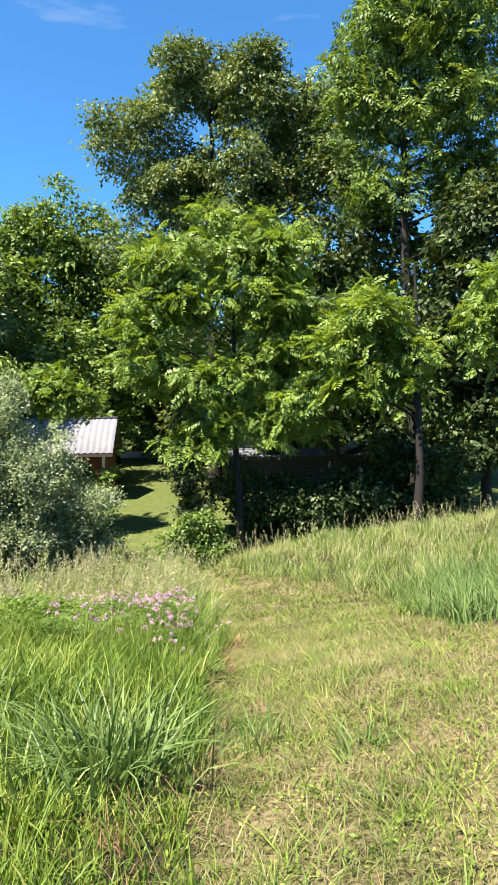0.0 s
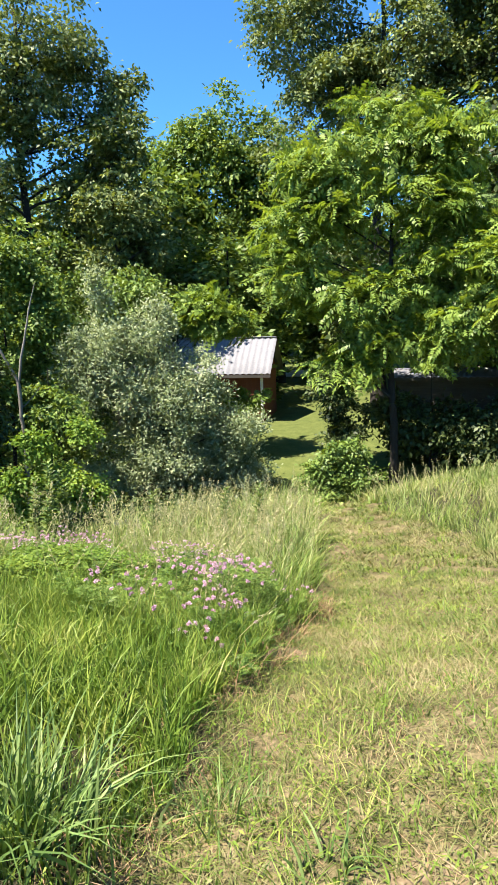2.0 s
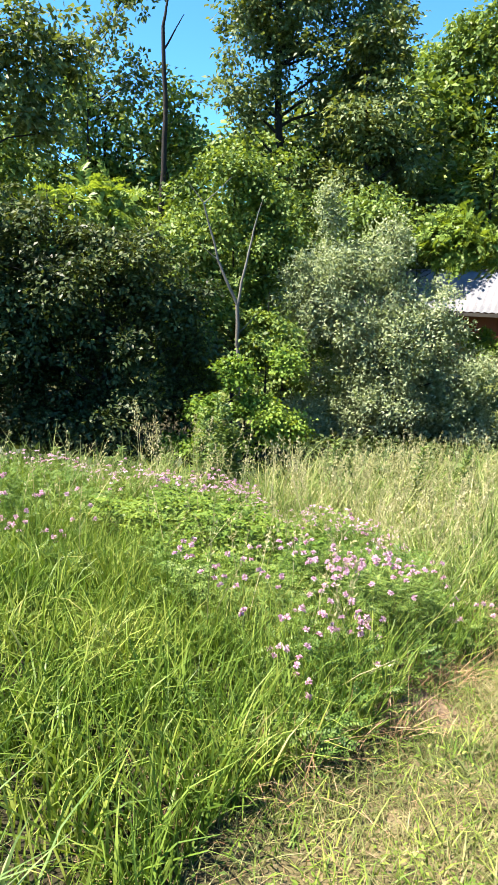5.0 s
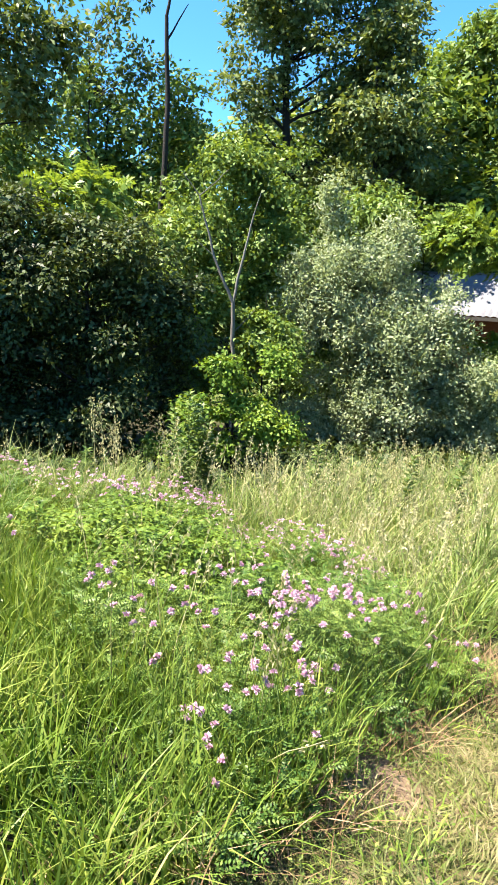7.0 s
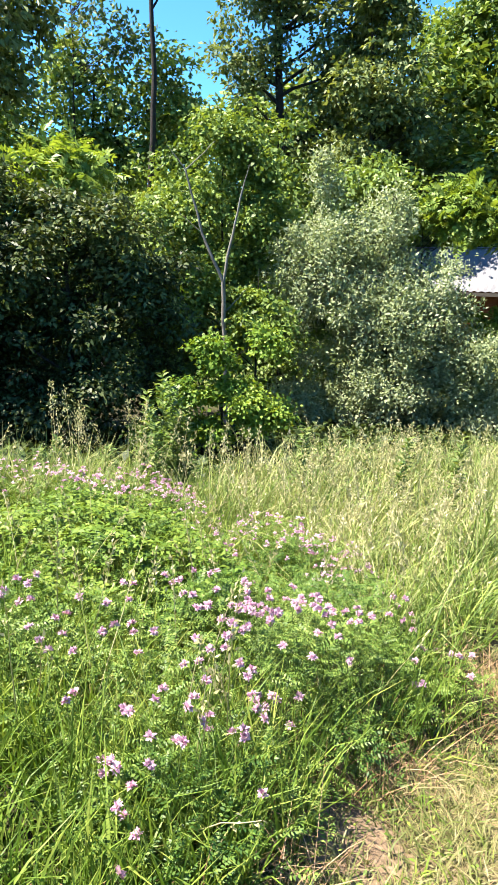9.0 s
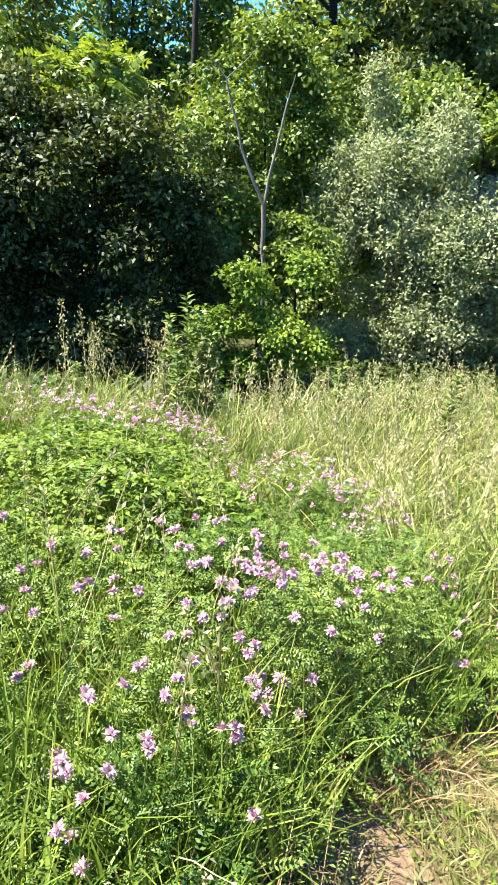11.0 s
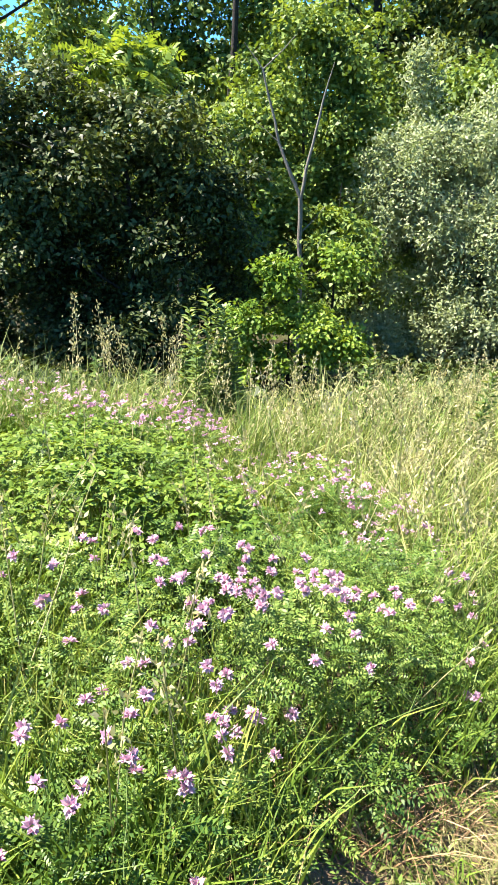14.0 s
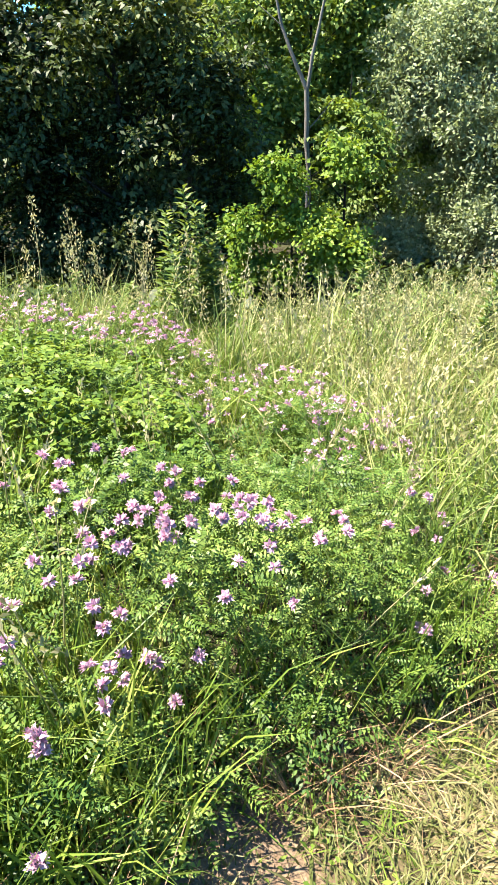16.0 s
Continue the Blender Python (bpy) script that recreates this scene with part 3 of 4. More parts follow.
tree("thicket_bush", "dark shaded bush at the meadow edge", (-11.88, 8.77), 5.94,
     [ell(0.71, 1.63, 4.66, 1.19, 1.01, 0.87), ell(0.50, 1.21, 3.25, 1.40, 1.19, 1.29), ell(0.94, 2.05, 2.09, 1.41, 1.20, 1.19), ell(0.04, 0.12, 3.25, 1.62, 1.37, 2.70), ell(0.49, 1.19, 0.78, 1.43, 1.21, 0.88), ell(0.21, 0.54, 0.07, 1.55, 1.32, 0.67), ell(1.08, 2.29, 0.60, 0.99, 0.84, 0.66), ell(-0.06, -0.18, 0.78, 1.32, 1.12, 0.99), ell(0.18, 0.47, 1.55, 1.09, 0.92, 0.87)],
     1500, 24, 0.26, (0.11, 0.5), M_SHADED_LEAF, 0.09, category='bush', limbs=6, up=1.1)
tree("sumac_bush", "sumac sprig with bright compound leaves above the thicket", (-10.56, 11.60), 5.87,
     [ell(0.26, 0.31, 5.60, 0.56, 0.48, 0.27), ell(0.47, 0.54, 5.25, 0.37, 0.32, 0.19), ell(0.02, 0.02, 5.32, 0.37, 0.32, 0.25)],
     22, 9, 0.30, (0.42, 7), M_WALNUT, 0.03, category='bush', kind='pinnate', limbs=10, up=0.9)
tree("maple_tree", "young maple with pale sunlit leaves", (-11.10, 17.33), 7.72,
     [ell(0.53, 0.39, 6.48, 0.97, 0.83, 0.73), ell(0.05, 0.03, 7.26, 0.82, 0.69, 0.46), ell(-0.39, -0.32, 5.89, 0.81, 0.69, 0.97), ell(0.74, 0.55, 5.22, 0.97, 0.82, 0.97), ell(-1.03, -0.88, 5.29, 0.89, 0.76, 0.81), ell(-0.34, -0.28, 4.30, 0.97, 0.82, 0.81), ell(-1.13, -0.97, 3.36, 0.81, 0.69, 0.81), ell(0.55, 0.41, 3.77, 0.81, 0.69, 0.97)],
     360, 60, 0.42, (0.12, 0.7), M_WOOD, 0.07, limbs=18)
tree("maple_sapling", "young maple sapling with pale lime leaves", (-9.53, 13.14), 3.68,
     [ell(0.05, 0.06, 3.49, 0.46, 0.39, 0.20), ell(-0.13, -0.15, 3.14, 0.31, 0.26, 0.22), ell(0.23, 0.26, 3.24, 0.31, 0.26, 0.20), ell(0.01, 0.01, 2.83, 0.33, 0.28, 0.22)],
     60, 26, 0.20, (0.13, 0.75), M_VINE, 0.02, category='sapling', limbs=10, up=1.0)
tree("vine_bush", "tangle of lime green vine leaves", (-6.68, 12.27), 3.10,
     [ell(-0.18, -0.14, 2.32, 0.43, 0.36, 0.32), ell(-0.61, -0.48, 1.55, 0.41, 0.35, 0.33), ell(0.65, 0.45, 2.51, 0.30, 0.25, 0.28), ell(0.20, 0.15, 1.61, 0.65, 0.55, 0.28), ell(-0.81, -0.66, 0.87, 0.66, 0.56, 0.20), ell(0.65, 0.45, 1.18, 0.6, 0.5, 0.31), ell(-0.10, -0.07, 1.04, 0.77, 0.65, 0.24)],
     330, 44, 0.22, (0.075, 0.75), M_VINE, 0.03, category='bush', limbs=12)
tree("olive_bush", "large autumn olive bush with silvery grey-green leaves", (-7.11, 18.98), 7.08,
     [ell(-1.51, -0.80, 6.67, 0.22, 0.19, 0.41), ell(-1.53, -0.81, 6.04, 0.44, 0.37, 0.62), ell(0.04, 0.02, 6.00, 0.19, 0.16, 0.37), ell(-1.25, -0.65, 4.81, 1.17, 0.99, 0.86), ell(-0.13, -0.06, 5.23, 0.65, 0.56, 0.86), ell(-1.96, -1.08, 3.57, 1.02, 0.86, 0.86), ell(-0.42, -0.20, 3.36, 1.72, 1.46, 1.02), ell(0.73, 0.33, 3.96, 1.01, 0.86, 0.86), ell(0.74, 0.34, 2.53, 1.73, 1.47, 0.86), ell(1.79, 0.74, 1.72, 1.26, 1.07, 0.63), ell(-0.72, -0.36, 1.73, 1.58, 1.34, 0.71), ell(0.27, 0.13, 5.59, 0.34, 0.29, 0.50), ell(-2.07, -1.15, 4.68, 0.55, 0.46, 0.62), ell(1.32, 0.57, 3.01, 0.94, 0.80, 0.63), ell(-0.84, -0.42, 4.01, 1.72, 1.46, 1.33), ell(0.30, 0.14, 2.86, 1.88, 1.60, 1.18), ell(-0.27, -0.13, 4.93, 1.09, 0.93, 0.94), ell(1.92, 0.79, 2.36, 1.10, 0.94, 0.63), ell(0.15, 0.08, 0.80, 1.91, 1.63, 0.56), ell(-1.61, -0.86, 0.74, 1.44, 1.22, 0.56), ell(2.25, 0.90, 1.07, 0.95, 0.81, 0.48), ell(1.5, 0.6, 0.8, 1.3, 1.1, 0.75), ell(-0.8, -0.4, 0.8, 1.6, 1.3, 0.75), ell(2.4, 0.95, 0.6, 1.0, 0.85, 0.6), ell(0.3, 0.1, 1.5, 1.7, 1.4, 0.8)],
     2300, 44, 0.22, (0.1, 0.46), M_OLIVE, 0.10, category='bush', limbs=40, up=0.6, flat=1.3)
tree("sumac_bush", "sumac with bright compound leaves leaning over the shed roof", (-7.78, 22.19), 6.12,
     [ell(1.3, 0.5, 5.3, 0.8, 0.7, 0.4), ell(0.79, 0.33, 5.72, 0.91, 0.78, 0.40), ell(0.13, 0.06, 5.31, 0.51, 0.43, 0.33), ell(1.9, 0.7, 5.2, 0.45, 0.4, 0.3), ell(1.13, 0.45, 5.5, 0.55, 0.47, 0.37)],
     55, 11, 0.38, (0.45, 7), M_WALNUT, 0.04, category='bush', kind='pinnate', limbs=14, up=0.9)
tree("sumac_bush", "low sumac with yellow-green leaves by the shed wall", (-5.81, 23.46), 2.69,
     [ell(-0.27, -0.09, 2.23, 0.84, 0.72, 0.30), ell(0.59, 0.18, 2.13, 0.47, 0.40, 0.26), ell(-0.97, -0.33, 2.43, 0.47, 0.40, 0.26)],
     22, 10, 0.30, (0.4, 7), M_WALNUT, 0.03, category='bush', kind='pinnate', limbs=8, up=0.9)
tree("lawn_shrub", "leafy green shrub where the path ends", (-1.73, 18.42), 1.95,
     [ell(-0.08, -0.01, 1.31, 0.59, 0.50, 0.38), ell(0.40, 0.03, 1.49, 0.47, 0.40, 0.45), ell(-0.46, -0.05, 1.02, 0.47, 0.40, 0.30), ell(-0.15, -0.02, 0.80, 0.65, 0.55, 0.26), ell(0.64, 0.05, 0.93, 0.59, 0.50, 0.33), ell(-0.46, -0.05, 0.52, 0.59, 0.51, 0.21), ell(0.33, 0.02, 0.50, 0.71, 0.61, 0.21)],
     200, 52, 0.28, (0.11, 0.6), M_WOOD, 0.03, category='shrub', limbs=5)
tree("lawn_shrub", "dark upright shrub beneath the walnut", (-1.92, 20.41), 4.06,
     [ell(-0.02, 0.00, 2.83, 0.48, 0.41, 1.02), ell(0.23, 0.02, 1.93, 0.60, 0.51, 0.51), ell(-0.27, -0.03, 3.55, 0.43, 0.36, 0.51)],
     110, 50, 0.26, (0.12, 0.55), M_SHADED_LEAF, 0.04, category='shrub', limbs=8)
tree("shade_shrub", "leafy shaded shrub behind the vines", (-9.40, 16.72), 4.81,
     [ell(-0.17, -0.12, 2.71, 1.20, 1.02, 0.90), ell(-1.14, -0.87, 3.07, 0.90, 0.76, 1.05), ell(-1.78, -1.43, 1.87, 0.91, 0.77, 0.91)],
     340, 34, 0.30, (0.13, 0.6), M_WOOD, 0.04, category='shrub', limbs=10)
tree("thicket_bush", "tall thicket filling the gap behind the sapling", (-11.94, 21.04), 9.17,
     [ell(0.30, 0.21, 3.71, 2.29, 1.95, 1.72), ell(-2.29, -1.77, 4.58, 2.10, 1.78, 1.72), ell(0.07, 0.05, 1.33, 2.50, 2.13, 1.54), ell(-2.62, -2.06, 6.44, 1.91, 1.63, 1.15), ell(-0.96, -0.68, 8.01, 1.93, 1.64, 1.16), ell(-3.70, -3.12, 3.90, 1.91, 1.62, 1.91), ell(2.53, 1.49, 6.25, 2.10, 1.79, 1.15), ell(0.53, 0.35, 5.97, 1.91, 1.62, 1.15)],
     1000, 32, 0.5, (0.16, 0.55), M_WOOD, 0.07, category='bush', limbs=12)
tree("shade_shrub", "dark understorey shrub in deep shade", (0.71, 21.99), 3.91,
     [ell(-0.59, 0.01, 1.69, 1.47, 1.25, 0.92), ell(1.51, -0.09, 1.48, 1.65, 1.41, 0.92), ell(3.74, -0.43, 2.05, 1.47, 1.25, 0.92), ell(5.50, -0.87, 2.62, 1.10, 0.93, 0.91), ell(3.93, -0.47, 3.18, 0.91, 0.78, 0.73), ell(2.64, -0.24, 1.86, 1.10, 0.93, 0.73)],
     420, 40, 0.42, (0.16, 0.6), M_SHADED_LEAF, 0.05, category='shrub', limbs=10)


# added filler: dark leaves stand in for the deep shade under the walnuts
tree("shade_shrub", "low dark filler shrub standing in for the shade beneath the walnuts", (1.6, 23.2), 1.9,
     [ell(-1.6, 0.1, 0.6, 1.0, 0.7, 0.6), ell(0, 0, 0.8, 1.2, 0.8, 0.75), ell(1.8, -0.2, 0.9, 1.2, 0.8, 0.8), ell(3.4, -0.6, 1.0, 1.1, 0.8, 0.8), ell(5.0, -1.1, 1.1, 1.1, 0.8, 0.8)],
     420, 30, 0.35, (0.15, 0.6), M_SHADED_LEAF, 0.04, category='shrub', limbs=8)


# woodland behind, repeats of three trees
def wood_tree(label, base, height, width, mat):
    return tree("woodland_tree", label, base, height,
                [ell(0, 0, height * 0.72, width, width, height * 0.26), ell(width * 0.5, 0, height * 0.42, width * 0.9, width, height * 0.24),
                 ell(-width * 0.5, 0.4, height * 0.4, width * 0.9, width, height * 0.24), ell(0, 0, height * 0.16, width, width, height * 0.14)],
                340, 20, 0.85, (0.4, 0.6), mat, 0.22, limbs=8)


protos = [wood_tree("rounded green woodland tree deep in the wood", (-20.0, 44.0), 13.5, 3.6, M_WOOD),
          wood_tree("dark leafy woodland tree deep in the wood", (-6.0, 50.0), 13.0, 3.4, M_OAK),
          wood_tree("tall narrow woodland tree deep in the wood", (6.0, 46.0), 14.0, 3.0, M_WOOD)]
for bx, by, h, w, k in [(-13.5, 33, 11.5, 3.4, 1), (-18.5, 30, 11.5, 3.4, 0), (-23, 26, 11, 3.2, 1), (-26, 20, 11, 3.2, 0), (-9.5, 33.5, 9.0, 3.0, 2), (2.5, 37, 12.5, 4.0, 1), (8.5, 33, 13, 4.0, 0), (-5.6, 43.5, 14, 3.6, 2), (-20.5, 34, 13.5, 3.8, 1), (-15.5, 37, 13.5, 3.8, 0)]:
    o = copy_thing(protos[k], Matrix.Translation((bx, by, float(ground(bx, by)) - 0.1)) @ Matrix.Rotation(RNG.uniform(0, 6.28), 4, "Z"))
    o.scale = (w / 3.3, w / 3.3, h / 13.5)
for o in protos:
    tagged(o, group="woodland behind")
for i in range(15):
    yaw = radians(-24 + 100 * i / 14)
    d = (50, 43, 56)[i % 3] * RNG.uniform(0.94, 1.06)
    x, y = -math.sin(yaw) * d, math.cos(yaw) * d
    if abs(y - 45) < 3:
        y += 4.5
    s = RNG.uniform(0.75, 1.0)
    o = copy_thing(protos[i % 3], Matrix.Translation((x, y, float(ground(x, y)) - 0.1)) @ Matrix.Rotation(RNG.uniform(0, 6.28), 4, "Z"))
    o.scale = (s * 1.1, s * 1.1, s)


# bare dead trunk and forked dead sapling
def bare_tree(label, base, lines, mat):
    root = tagged(new("dead_tree"), label, "dead tree")
    z = float(ground(*base)) - 0.05
    root.location = (*base, z)
    for k, (a, b, r0, r1) in enumerate(lines):
        n = 9
        child("trunk" if k == 0 else "branch", mesh_of("stem", *tube_arrays(wander(a, b, n, 0.05), np.linspace(r0, r1, n), 7), mat, True), root)
    return root


bare_tree("tall bare dead trunk with broken top", (-16.4, 19.0),
          [((0.000, 0.000, 0.000), (0.487, 0.487, 9.102), 0.120, 0.090),
           ((0.487, 0.487, 9.102), (0.498, 0.498, 12.359), 0.090, 0.060),
           ((0.498, 0.498, 12.359), (0.703, 0.693, 13.756), 0.054, 0.018),
           ((0.509, 0.509, 11.688), (0.995, 0.963, 12.738), 0.036, 0.012),
           ((0.454, 0.454, 8.561), (0.595, 0.585, 7.652), 0.024, 0.010)], M_BARK)
bare_tree("forked grey dead sapling above the vines", (-9.43, 15.45),
          [((0.00, 0.00, 0.00), (-0.01, -0.01, 3.65), 0.055, 0.050),
           ((-0.01, -0.01, 3.65), (-0.39, -0.31, 4.72), 0.042, 0.030),
           ((-0.39, -0.31, 4.72), (-0.65, -0.53, 6.03), 0.030, 0.018),
           ((-0.65, -0.53, 6.03), (-0.94, -0.78, 6.50), 0.016, 0.006),
           ((-0.65, -0.53, 6.03), (-0.14, -0.11, 6.61), 0.016, 0.006),
           ((-0.01, -0.01, 3.65), (0.34, 0.26, 5.66), 0.038, 0.020),
           ((0.34, 0.26, 5.66), (0.45, 0.34, 6.13), 0.015, 0.006),
           ((0.04, 0.04, 2.99), (0.41, 0.31, 3.49), 0.015, 0.006),
           ((-0.39, -0.31, 4.72), (-0.78, -0.64, 5.15), 0.012, 0.005)], M_DEADWOOD)


# ---- shed with a metal roof ----
def box_bm(x0, x1, y0, y1, z0, z1, bev=0.0):
    bm = bmesh.new()
    bmesh.ops.create_cube(bm, size=1, matrix=Matrix.Translation(((x0 + x1) / 2, (y0 + y1) / 2, (z0 + z1) / 2)) @ Matrix.Diagonal((x1 - x0, y1 - y0, z1 - z0, 1)))
    if bev:
        bmesh.ops.bevel(bm, geom=bm.edges[:], offset=bev, segments=1, affect="EDGES")
    return bm


def gable(name, label, origin, turn, length, depth, eave, ridge, wall_mat, roof_mat, posts, window=None):
    """A low building: four walls of boards, corrugated gable roof, corner posts. Length runs along its own x, the front is at -y."""
    root = tagged(new(name), label, "building")
    root.matrix_basis = pose(*origin, 0, 0, turn)
    hl, hd, th = length / 2, depth / 2, 0.12
    for nm, b in (("front_wall", (-hl, hl, -hd, -hd + th, 0, eave)), ("back_wall", (-hl, hl, hd - th, hd, 0, eave))):
        part(nm, box_bm(*b), wall_mat, root)
    for x in (-hl, hl - th):
        bm = bmesh.new()
        prof = [(-hd + th, 0), (hd - th, 0), (hd - th, eave), (0, ridge - 0.05), (-hd + th, eave)]
        lo = [bm.verts.new((x, y, z)) for y, z in prof]
        hi = [bm.verts.new((x + th, y, z)) for y, z in prof]
        bm.faces.new(lo)
        bm.faces.new(hi[::-1])
        for i in range(5):
            bm.faces.new((lo[i], hi[i], hi[(i + 1) % 5], lo[(i + 1) % 5]))
        part("gable_wall", bm, wall_mat, root)
    over, n = 0.35, int(length / 0.06)
    for s in (-1, 1):
        V, F = [], []
        for i in range(n + 1):
            x = -hl - over + (length + 2 * over) * i / n
            w = 0.022 * (1, 0.2, -1, 0.2)[i % 4]
            for k in (0, 1):
                y = s * (hd + over) * (1 - k)
                z = eave - over * (ridge - eave) / hd + k * (ridge - eave) * (1 + over / hd) + w + 0.05
                V += [(x, y, z), (x, y, z - 0.012)]
        for i in range(n):
            a, b = 4 * i, 4 * i + 4
            F += [(a, b, b + 2, a + 2), (a + 1, a + 3, b + 3, b + 1), (a, a + 1, b + 1, b)]
        child("roof_slope", mesh_of("roof_slope", V, F, roof_mat), root, "corrugated metal sheet")
    part("fascia", box_bm(-hl - over, hl + over, -hd - over - 0.03, -hd - over, eave - over * (ridge - eave) / hd - 0.12, eave - over * (ridge - eave) / hd + 0.01), M_DARKBOARD, root)
    part("ridge_cap", box_bm(-hl - over, hl + over, -0.1, 0.1, ridge + 0.06, ridge + 0.1, 0.015), roof_mat, root)
    for x in posts:
        part("post", box_bm(x - 0.06, x + 0.06, -hd - 0.06, -hd + 0.0, 0, eave, 0.01), M_PALE, root, "pale weathered post")
    if window:
        x, z, w, h = window
        fr = part("window", box_bm(x - w / 2, x + w / 2, -hd - 0.05, -hd - 0.003, z - h / 2, z + h / 2), M_PALE, root)
        part("pane", box_bm(x - w / 2 + 0.07, x + w / 2 - 0.07, -hd - 0.056, -hd - 0.052, z - h / 2 + 0.07, z + h / 2 - 0.07), M_GLASS, fr)
    for i in range(int(eave / 0.2)):
        part("board", box_bm(-hl + 0.002, hl - 0.002, -hd - 0.02, -hd - 0.001, 0.2 * i + 0.01, 0.2 * i + 0.19), wall_mat, root)
    return root


M_GLASS = bpy.data.materials.new("window_glass")
M_GLASS.use_nodes = True
M_GLASS.node_tree.nodes["Principled BSDF"].inputs["Base Color"].default_value = (0.25, 0.3, 0.33, 1)
M_GLASS.node_tree.nodes["Principled BSDF"].inputs["Roughness"].default_value = 0.08
gable("shed", "low red-brown board shed with a pale corrugated metal roof", (-9.73, 29.97, -2.05), 4.3, 6.4, 3.2, 2.48, 3.75, M_REDWALL, M_METAL, (3.1,))
gable("cabin", "long dark-sided cabin with pale roof edge in tree shade", (2.6, 34.0, -1.75), -3, 7.0, 3.6, 1.5, 1.72, M_DARKBOARD, M_METAL, (), (1.6, 0.95, 0.5, 0.5))

# ---- grass, flowers and weeds ----
def strew(n, x0, x1, y0, y1, keep, tuft=0.0, per=26):
    """Random ground points in a rectangle where keep(x, y) holds; gathered in tufts if asked."""
    if tuft:
        c = max(8, n // per)
        cx, cy = RNG.uniform(x0, x1, c), RNG.uniform(y0, y1, c)
        w = RNG.integers(0, c, n)
        x, y = cx[w] + RNG.normal(0, tuft, n), cy[w] + RNG.normal(0, tuft, n)
    else:
        x, y = RNG.uniform(x0, x1, n), RNG.uniform(y0, y1, n)
    k = keep(x, y)
    x, y = x[k], y[k]
    return np.stack([x, y, ground(x, y) - 0.01], 1)


def grass(name, label, bands, keep, mat, tuft=0.0, lean=0.25, bend=0.35, segs=3):
    """One sheet of blades. bands: count, x0, x1, y0, y1, heights, blade width."""
    arrs = []
    for n, x0, x1, y0, y1, h0, h1, w in bands:
        P = strew(n, x0, x1, y0, y1, keep, tuft)
        m = len(P)
        H = RNG.uniform(h0, h1, m) * (0.75 + 0.5 * RNG.random(m) ** 2)
        ln = (RNG.gamma(2.0, lean / 2, m), RNG.uniform(0, 2 * np.pi, m))
        arrs.append(blade_arrays(P, H, w * RNG.uniform(0.6, 1.3, m), ln, RNG.gamma(2.0, bend / 2, m), segs))
    return tagged(new(name, mesh_of(name, *join(arrs), mat)), label, "grass", kind="stuff")


def bank(x, y):
    return (-(x + 4.7) * 5.1 + (y - 6.9) * 2.7) / 5.77


def wob(x, y, s=1.0):
    return 0.16 * s * (np.sin(2.3 * x + 1.1 * y) + np.sin(3.7 * y - 1.9 * x + 1.0) * 0.7)


def on_path(x, y):
    return (x > path_left(y) - 0.10 + wob(x, y, 0.6)) & (x < path_right(y) + wob(x, y, 2.2) + 0.25)


def vetch_start(x):
    return np.interp(x, [-6, -3.0, -1.6, -0.9, -0.4], [4.9, 5.0, 5.05, 4.95, 4.9])


def vetch_end(x):
    return np.interp(x, [-6, -4, -2.8, -1.6, -1.0, -0.5], [6.4, 7.1, 7.6, 7.8, 7.4, 6.8])


def left_of_path(x, y):
    return x < path_left(y) + wob(x, y, 0.5)


def in_left_grass(x, y):
    return left_of_path(x, y) & (y < vetch_start(x) + 0.35 + wob(x, y))


def in_vetch(x, y):
    return left_of_path(x, y) & (y > vetch_start(x) - 0.15 + wob(x, y)) & (y < vetch_end(x) + wob(x, y)) & (bank(x, y) < 0.6)


def in_straw(x, y):
    return left_of_path(x, y) & (y > vetch_end(x) - 0.35 + wob(x, y)) & (bank(x, y) < np.where(y > 10, 4.5, np.where(x < -3.2, 0.7, 1.5)))


def in_right(x, y):
    return x > path_right(y) + wob(x, y, 2.2)


def in_right_green(x, y):
    return in_right(x, y) & (y < 9.3) & (x > 1.7) & (x < 6)


def bare(x, y):
    """Worn, sandy spots along the path."""
    a = np.hypot((x + 0.2) / 0.2, (y - 5.6) / 0.2) < 1
    b = np.hypot((x - 1.35) / 0.7, (y - 4.2) / 0.5) < 1
    c = np.hypot((x + 0.62) / 0.14, (y - 10) / 1.6) < 1
    return a | c | (b & (RNG.random(np.shape(x)) < 0.6))


def in_mown(x, y):
    return on_path(x, y) & (~bare(x, y) | (RNG.random(len(x)) < 0.35))


grass("mown_grass", "short mown yellow-green path grass with dry straw",
      [(46000, -0.7, 3.6, 1.5, 4.5, 0.03, 0.085, 0.0062), (22000, -0.9, 1.2, 4.4, 6.6, 0.03, 0.08, 0.006), (30000, -1.0, 3.2, 5.0, 9.0, 0.035, 0.09, 0.009),
       (14000, -2.2, 2.4, 9.0, 14.0, 0.06, 0.14, 0.017), (10000, -5.0, 1.2, 14.0, 22.0, 0.07, 0.16, 0.028)],
      in_mown, M_MOWN, tuft=0.06, lean=0.6, bend=0.6, segs=2)
grass("mown_grass", "greener short tufts in the mown path",
      [(18000, -0.7, 3.6, 1.2, 5.0, 0.04, 0.11, 0.007), (11000, -1.0, 3.2, 5.0, 9.0, 0.04, 0.11, 0.009), (8000, -2.5, 2.4, 9, 16, 0.06, 0.13, 0.014)],
      in_mown, M_GRASS, tuft=0.07, lean=0.6, bend=0.5, segs=2)
